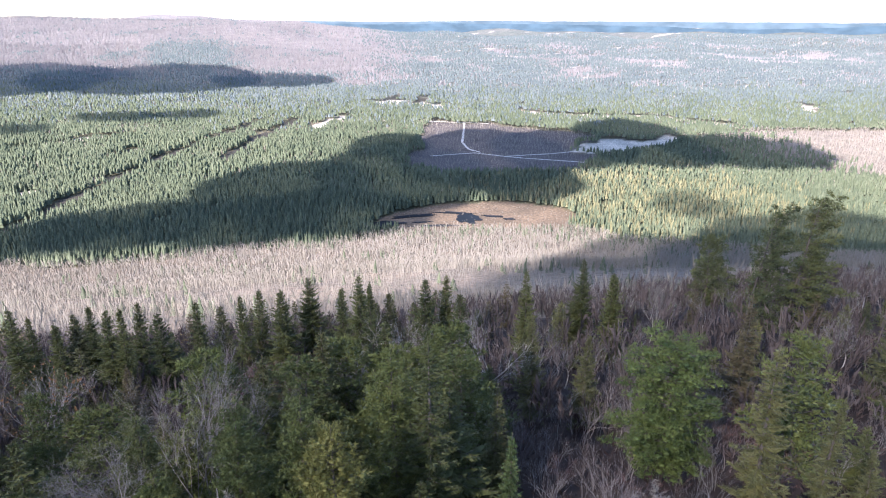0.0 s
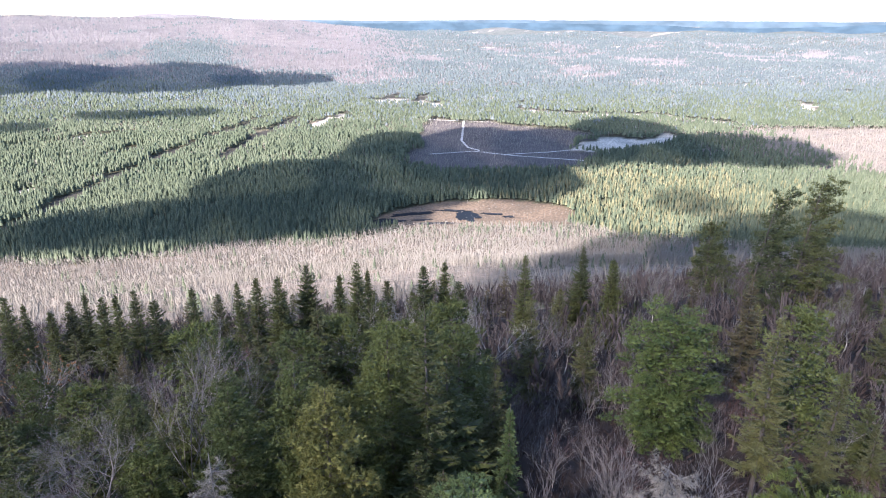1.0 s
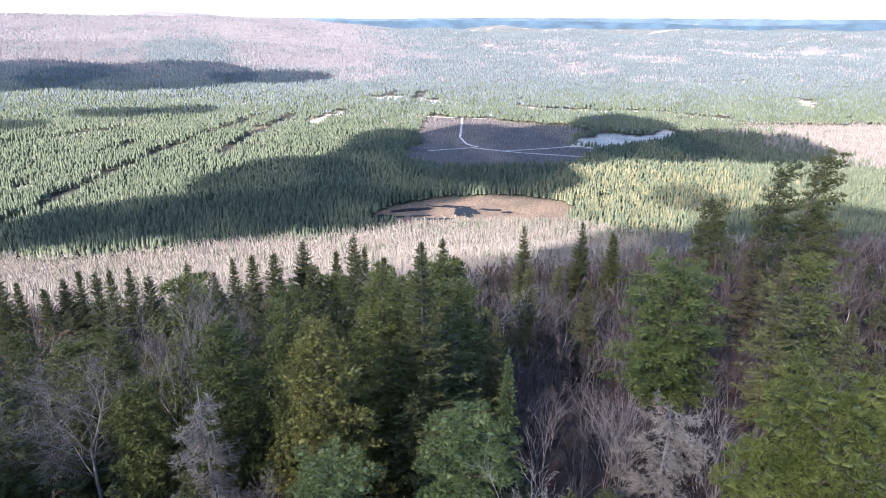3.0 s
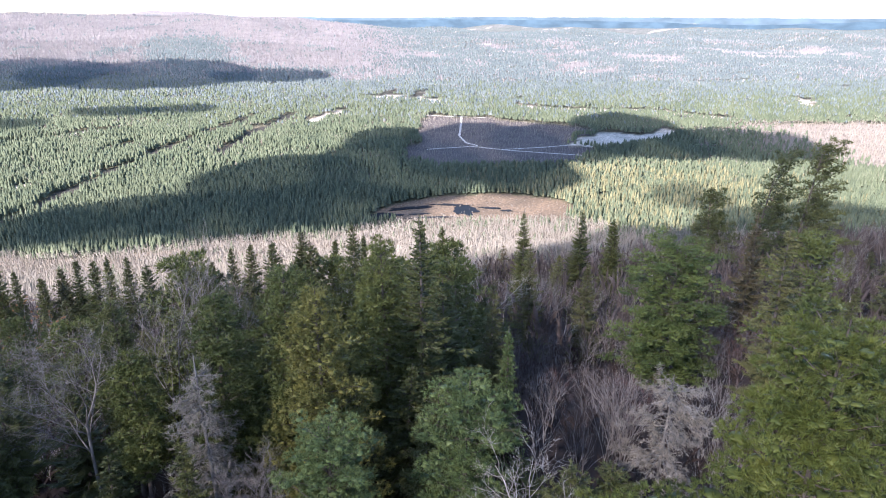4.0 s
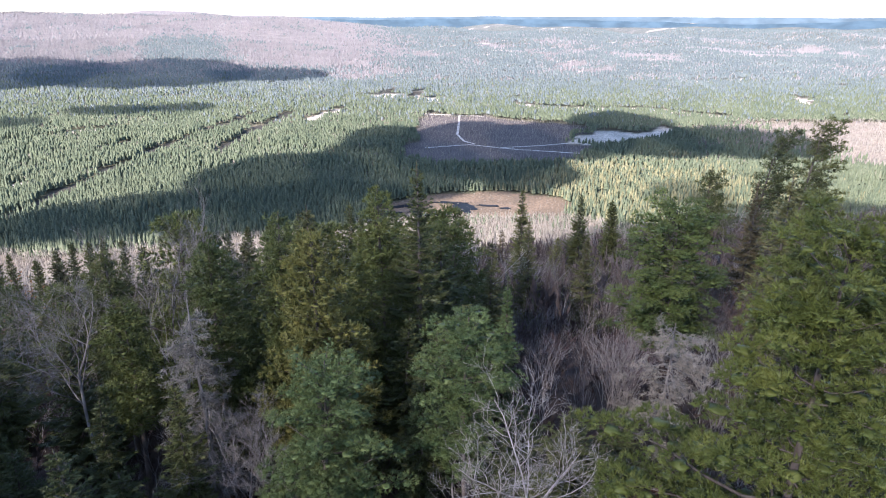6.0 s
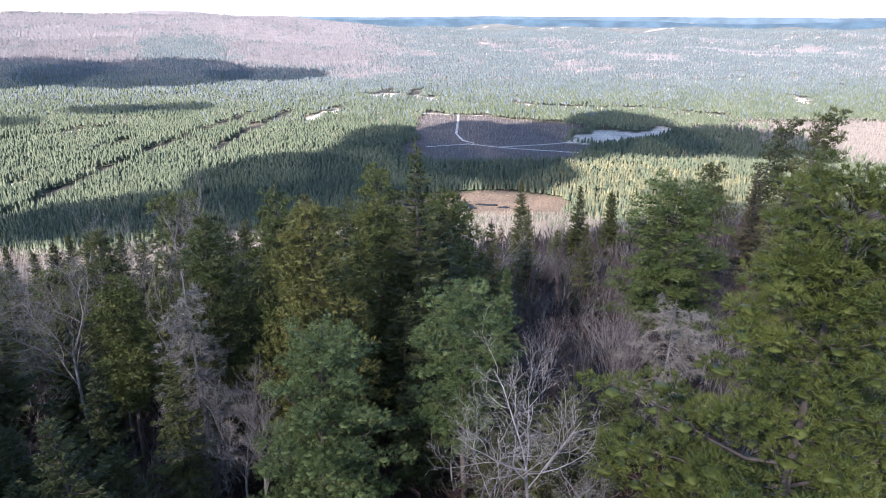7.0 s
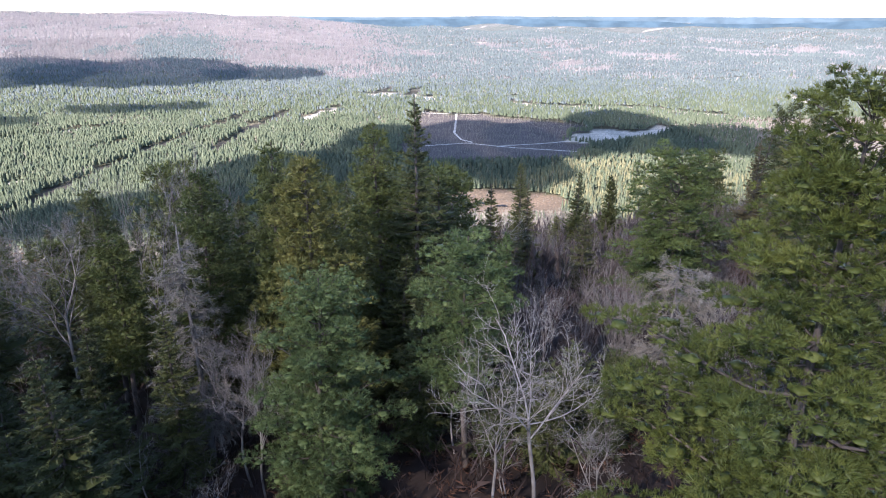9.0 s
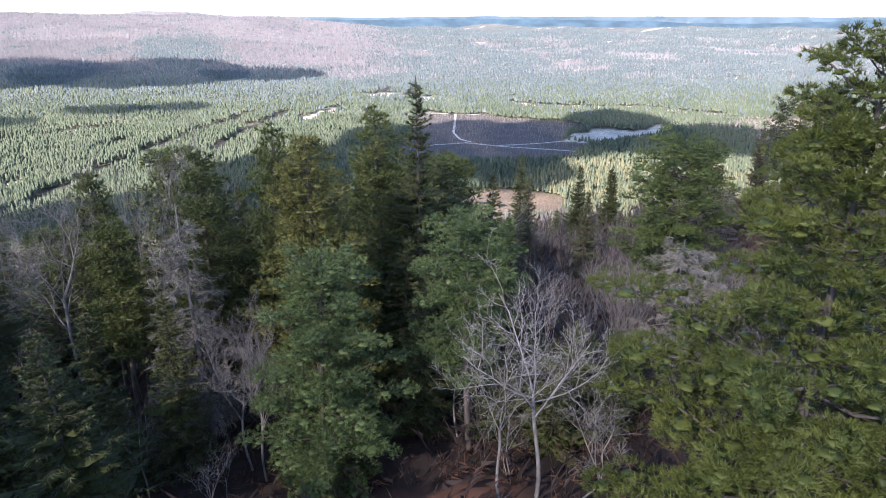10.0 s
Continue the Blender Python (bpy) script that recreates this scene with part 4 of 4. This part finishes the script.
stand_tree(SP, 18.6, 81.3, 177.8, 2.7, 120, SPRUCE, "dark spruce on the crest of the slope")
stand_tree(SP, 20.6, 71.9, 179.2, 2.2, 121, SPRUCE, "small dark spruce above bare twigs")
stand_tree(SP, -17.5, 79.5, 175.8, 3.0, 122, SPRUCE, "dense dark spruce standing above bare trees", power=0.7)
stand_tree(SP, 3.0, 32.7, 188.3, 1.6, 123, OLIVE, "narrow olive green spruce")
stand_tree(SP, 3.6, 30.0, 186.9, 1.0, 143, PINE_BLUE, "small fresh green fir among bare stems", name="fir_tree")
stand_tree(SP, 8.0, 52.0, 183.4, 2.0, 124, OLIVE, "narrow brownish spruce with thin boughs", gaps=0.3)
stand_tree(SP, 12.4, 50.0, 182.6, 2.0, 125, OLIVE, "narrow olive spruce beside bare trees", gaps=0.2)
stand_tree(SP, 17.0, 29.4, 192.5, 1.6, 126, OLIVE, "yellowish spruce hung with old cones", gaps=0.3, power=0.7, bare=0.25)
stand_tree(SP, 20.2, 28.6, 189.9, 1.4, 127, OLIVE, "small yellowish spruce beside bare stems", gaps=0.2)
stand_tree(SP, 23.2, 45.3, 188.3, 2.4, 128, RUST, "rusty brown half-dead spruce", gaps=0.3)
stand_tree(HW, -15.0, 45.5, 182.0, 0.7, 129, "rounded red-brown shrubby tree", MAUVE_TWIG, RED_TWIG, fork=0.22, depth=5, stems=2, tips=8)
stand_tree(HW, -36.5, 51.0, 178.2, 0.8, 130, "small tree still holding dry orange leaves", GREY_BARK, TWIG, fork=0.25, depth=4, leaf=DRY_LEAF)
stand_tree(GN, -2.6, 47.0, 184.2, 131, "bare birch with a rounded pale crown", PALE_BARK, fork=0.4, limbs=7, name="birch_tree", twigs=6)
stand_tree(GN, 4.2, 50.5, 182.8, 144, "tall bare birch with a white stem", PALE_BARK, fork=0.55, limbs=5, name="birch_tree")
stand_tree(GN, -7.1, 44.0, 182.8, 145, "dead white tree with tangled crooked limbs", PALE_BARK, fork=0.4, limbs=6, twigs=6)
stand_tree(GN, -13.5, 30.2, 188.2, 146, "bare grey hardwood with many upright limbs", GREY_BARK, fork=0.3, limbs=7, spread=0.45, twigs=6)
stand_tree(SP, -28.8, 52.2, 177.6, 2.3, 132, RUST, "dull brownish spruce with a ragged outline", gaps=0.2)
stand_tree(SP, -9.8, 20.8, 186.6, 1.3, 134, SPRUCE, "dark young spruce beside a dead spruce", power=0.7)
stand_tree(SP, -18.6, 23.8, 188.4, 1.9, 135, SPRUCE, "dark high-crowned spruce at the edge of the wood", bare=0.45)
stand_tree(GN, -7.0, 20.2, 186.0, 147, "thin bare tree with reddish twigs", SILVER_BARK, fork=0.45, limbs=5, spread=0.6, girth=0.006, twig=GREY_BARK)
stand_tree(GN, -6.2, 19.2, 185.4, 148, "thin pale bare tree with upswept twigs", SILVER_BARK, fork=0.5, limbs=5, spread=0.55, girth=0.006)
# low dark firs behind the forked hardwood
for k, (x, y, z) in enumerate(((2.6, 20.4, 184.4), (4.4, 19.6, 183.6), (5.4, 21.6, 184.8), (6.6, 20.4, 183.9), (3.7, 22.4, 184.9), (7.6, 22.6, 184.0), (-0.4, 22.0, 186.4), (0.2, 24.4, 187.0))):
    stand_tree(SP, x, y, z, 1.5 + 0.2 * (k % 3), 180 + k, SPRUCE, "low dark fir in the shade of the wood", name="fir_tree", power=0.7)
# dark young spruces, added to darken the near left under the wood's edge
for k, (x, y, z) in enumerate(((-17.6, 21.0, 185.2), (-15.6, 19.8, 184.4), (-19.6, 22.6, 186.6), (-13.0, 21.4, 185.4), (-11.6, 19.2, 183.8), (-14.4, 18.0, 183.4), (-17.0, 18.6, 184.0))):
    stand_tree(SP, x, y, z, 1.4 + 0.25 * (k % 3), 190 + k, SPRUCE, "dark young spruce in deep shade under the wood", power=0.7)
# spruces that break the skyline of the slope
for k, (x, y, z) in enumerate(CREST):
    stand_tree(SP, x, y, z - 0.7 * (k % 3), (2.4, 1.6, 2.1, 2.8, 1.9)[k % 5], 150 + k, OLIVE if k % 7 == 3 else SPRUCE, "dark pointed spruce on the brow of the slope", count=3, long=0.42, wide=0.12, step=0.34, limbs=6, power=0.75)

# the rest of the wood, from a few kinds that repeat with other sizes and turns


def kinds():
    """One tree of each repeated kind, with its usual height."""
    c = [(spruce(9.0, 2.8, 201, SPRUCE, "dark green spruce in the hillside wood", count=3, long=0.36, wide=0.10, step=0.32, limbs=6, simple=True), 9.0),
         (spruce(9.0, 2.5, 202, OLIVE, "olive green spruce in the hillside wood", count=3, long=0.36, wide=0.10, gaps=0.15, step=0.32, limbs=6, simple=True), 9.0),
         (spruce(9.0, 2.9, 203, SPRUCE, "deep green fir in the hillside wood", count=3, long=0.36, wide=0.10, name="fir_tree", step=0.32, limbs=6, simple=True), 9.0),
         (pine(9.0, 2.4, 204, PINE, "green pine in the hillside wood", pad=0.5, tufts=10, count=5, long=0.24, wide=0.06), 9.0)]
    n = [(spruce(8.0, 2.4, 205, SPRUCE, "dark green spruce close to the clearing", step=0.2), 8.0),
         (spruce(8.0, 2.2, 206, PINE_BLUE, "fresh green fir close to the clearing", step=0.2, name="fir_tree"), 8.0)]
    f = [(spruce(9.0, 2.9, 211, SPRUCE, "dark spruce near the crest of the slope", count=2, long=0.52, wide=0.15, whorl=0.46, step=0.42, limbs=6, simple=True), 9.0),
         (spruce(9.0, 2.5, 212, OLIVE, "olive spruce near the crest of the slope", count=2, long=0.52, wide=0.15, whorl=0.46, step=0.42, limbs=6, simple=True, gaps=0.2), 9.0),
         (spruce(9.0, 2.7, 213, RUST, "brownish thin spruce near the crest of the slope", count=2, long=0.5, wide=0.13, whorl=0.5, step=0.42, limbs=6, simple=True, gaps=0.35), 9.0)]
    b = [(hardwood(7.5, 0.6, 221, "thin bare hardwood with upright stems", GREY_BARK, TWIG, stems=3, fork=0.34, depth=3, kids=3, tips=4, thick=0.7), 7.5),
         (hardwood(7.5, 0.6, 222, "thin bare maple with mauve twigs", GREY_BARK, MAUVE_TWIG, stems=2, fork=0.36, depth=3, kids=3, tips=4, thick=0.7), 7.5),
         (hardwood(8.0, 0.8, 223, "bare pale hardwood with a forked crown", PALE_BARK, TWIG, fork=0.4, depth=4, kids=3, tips=3, thick=0.62), 8.0),
         (hardwood(6.0, 0.6, 224, "bare reddish brush of many stems", MAUVE_TWIG, RED_TWIG, stems=4, fork=0.3, depth=3, kids=3, tips=4), 6.0)]
    g = [(hardwood(8.0, 0.6, 231, "bare grey hardwood on the far half of the hillside", GREY_BARK, TWIG, stems=2, fork=0.32, depth=3, kids=3, tips=2, tip_long=0.4, thick=0.58), 8.0),
         (gnarled(8.0, 232, "bare pale birch on the far half of the hillside", PALE_BARK, fork=0.42, limbs=6, spread=0.6, girth=0.008, twigs=4, name="birch_tree", twig=SILVER_BARK), 8.0)]
    # Dark pine bark puts the deep shade into the colour of these stems.
    d = [(hardwood(7.0, 0.5, 241, "thin bare stem coloured dark for the deep shade", BARK, BARK, fork=0.5, depth=3, kids=2, tips=2, thick=0.8), 7.0),
         (hardwood(6.0, 0.7, 242, "crooked bare sapling coloured dark for the deep shade", BARK, BARK, fork=0.4, depth=3, kids=3, tips=2, thick=0.7), 6.0)]
    t = [(gnarled(5.0, 251, "thin crooked grey sapling under the pines", SILVER_BARK, fork=0.5, limbs=4, depth=2, spread=0.7, girth=0.005, twigs=4), 5.0),
         (gnarled(5.0, 252, "leafless grey sapling with spreading twigs", SILVER_BARK, fork=0.35, limbs=5, depth=2, spread=0.9, girth=0.005, twigs=4), 5.0),
         (gnarled(5.0, 253, "slender bare sapling with upright limbs", GREY_BARK, fork=0.55, limbs=4, depth=2, spread=0.5, girth=0.006, twigs=4), 5.0)]
    return n, c, f, b, g, d, t


def fill_wood():
    rng = random.Random(77)
    con_near, con, con_far, bare, bare_far, gloom, thin = kinds()
    used = set()

    def add(pool, weights, x, y, h):
        ob, usual = rng.choices(pool, weights)[0]
        s = h / usual
        m = pose(x, y, float(ground(x, y)) - 0.15, rng.uniform(-3, 3), rng.uniform(-3, 3), rng.uniform(0, 360)) @ Matrix.Diagonal((s * rng.uniform(0.8, 1.2), s * rng.uniform(0.8, 1.2), s * rng.uniform(0.9, 1.1), 1))
        if ob.name in used:
            copy_thing(ob, m)
        else:
            used.add(ob.name)
            ob.matrix_basis = m
    # thin bare stems crowd the open side of the slope
    for _ in range(40):
        py = rng.uniform(22.5, 52)
        px = rng.uniform(1.0, 0.5 * py + 4)
        if min(math.hypot(px - a, py - b) for a, b in TAKEN) > 1.6:
            add(bare, (2, 1.5, 4, 0.5), px, py, rng.uniform(4.5, 7.2))
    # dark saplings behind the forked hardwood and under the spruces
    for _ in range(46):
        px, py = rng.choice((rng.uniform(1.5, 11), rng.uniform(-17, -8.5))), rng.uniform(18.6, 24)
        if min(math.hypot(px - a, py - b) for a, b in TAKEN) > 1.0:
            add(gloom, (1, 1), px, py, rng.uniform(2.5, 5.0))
    # pale crooked saplings and dead stems at the foot of the near trees
    for _ in range(44):
        px, py = rng.choice((rng.uniform(-18, -5.5), rng.uniform(-18, -5.5), rng.uniform(0.5, 9))), rng.uniform(17.2, 24)
        if min(math.hypot(px - a, py - b) for a, b in TAKEN) > 0.8:
            add(thin, (1, 1, 1), px, py, rng.uniform(2.5, 5.5))
    # the wood beyond view, beside and below the camera, added to shade the left
    for py in range(0, 17, 3):
        for px in range(-30, int(-0.72 * (0.94 * py + 4)) - 6, 3):
            add(con, (4, 1, 1, 1), px + rng.uniform(-1, 1), py + rng.uniform(-1, 1), rng.uniform(10.3, 11.9) if px < -15 else rng.uniform(8.0, 10.0))
    y = 14.5
    while y < 125:
        step = 2.25 + 0.022 * y
        x = -0.72 * y - 6
        while x < 0.72 * y + 6:
            px, py = x + rng.uniform(-0.45, 0.45) * step, y + rng.uniform(-0.45, 0.45) * step
            x += step
            if min(math.hypot(px - a, py - b) for a, b in TAKEN) < (2.4 if py < 23 else 1.9 if py < 36 else 1.4):
                continue
            group = -15 < px < 2.5 and 21 < py < 50
            open_wood = 2.5 <= px < 13 and py < 50
            p_con = 0.7 if group else 0.3 if px < -8 and py < 24 else 0.06 if open_wood else 0.5 if px < 2.5 else 0.15
            if py > 55:
                p_con = (0.6 if 66 < py < 92 else 0.34) if px < 4 else 0.2
            if py < 20 and px > -8:
                p_con = 0.0
            if rng.random() < p_con:
                h = rng.uniform(6.8, 10.2) if group else rng.uniform(4.0, 8.5) if py < 55 else rng.uniform(6.5, 10.2) if px < 4 else rng.uniform(6.0, 9.5)
                add(*((con_near, (3, 1)) if py < 27 else (con, (2.5, 1.5, 1, 3.5)) if py < 48 else (con_far, (4, 1.1, 0.9))), px, py, h)
            elif py < 52:
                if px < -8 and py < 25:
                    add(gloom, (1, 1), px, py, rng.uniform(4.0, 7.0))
                elif not (py < (22 if px > 0 else 20) and -6.5 < px < 7):
                    add(bare, (3, 2.5, 2.5, 1.2), px, py, rng.uniform(4.0, 7.0))
            elif rng.random() < (0.22 if px < 0 else 0.4):
                add(bare_far, (2, 3), px, py, rng.uniform(6.0, 9.0))
        y += step


fill_wood()

# bare stems too many to count: the far half of the hillside, and the brush under the near trees
BRUSH = wood_stuff_material("mauve_brush", ((0.15, (0.042, 0.031, 0.028)), (0.5, (0.072, 0.056, 0.050)), (0.85, (0.135, 0.110, 0.098))), 0.0, 0.08)
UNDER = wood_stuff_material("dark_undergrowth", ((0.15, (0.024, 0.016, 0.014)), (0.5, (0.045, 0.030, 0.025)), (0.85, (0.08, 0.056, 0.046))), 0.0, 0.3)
bx, by, brng = scatter(40, 124, 2.4, 91, 0.74)
for j in range(4):
    u, w = bx[j::4], by[j::4]
    bsize = brng.uniform(0.5, 1.05, len(u)) * (0.62 + 0.38 * smooth(35, 55, w))
    stand("bare_hillside_brush", twiggy(3, 4 if j % 2 else 3, 95 + j, 0.0032, 0.42, 0.5), u, w, (7.6 - 1.3 * smooth(8, -12, u) * smooth(58, 70, w)) * bsize, 6.2 * bsize, brng, BRUSH,
          "dense leafless mauve-grey young hardwoods on the hillside")
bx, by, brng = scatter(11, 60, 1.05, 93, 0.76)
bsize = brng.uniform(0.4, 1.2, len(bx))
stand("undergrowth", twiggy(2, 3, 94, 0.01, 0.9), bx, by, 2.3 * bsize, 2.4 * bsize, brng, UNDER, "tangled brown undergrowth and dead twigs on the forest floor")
bx, by, brng = scatter(9, 24, 0.8, 97, 0.8)
bsize = brng.uniform(0.3, 1.2, len(bx)) * np.where(np.hypot((bx + 1.5) / 5.0, (by - 15.6) / 1.9) < 1, 0.35, 1.0)
FERN = wood_stuff_material("dead_bracken", ((0.15, (0.06, 0.026, 0.016)), (0.5, (0.105, 0.052, 0.030)), (0.85, (0.17, 0.10, 0.055))), 0.1, 0.3)
stand("dead_bracken", twiggy(2, 5, 98, 0.007, 1.3, 0.4), bx, by, 0.9 * bsize, 1.5 * bsize, brng, FERN, "dead red-brown bracken and twigs on the forest floor")
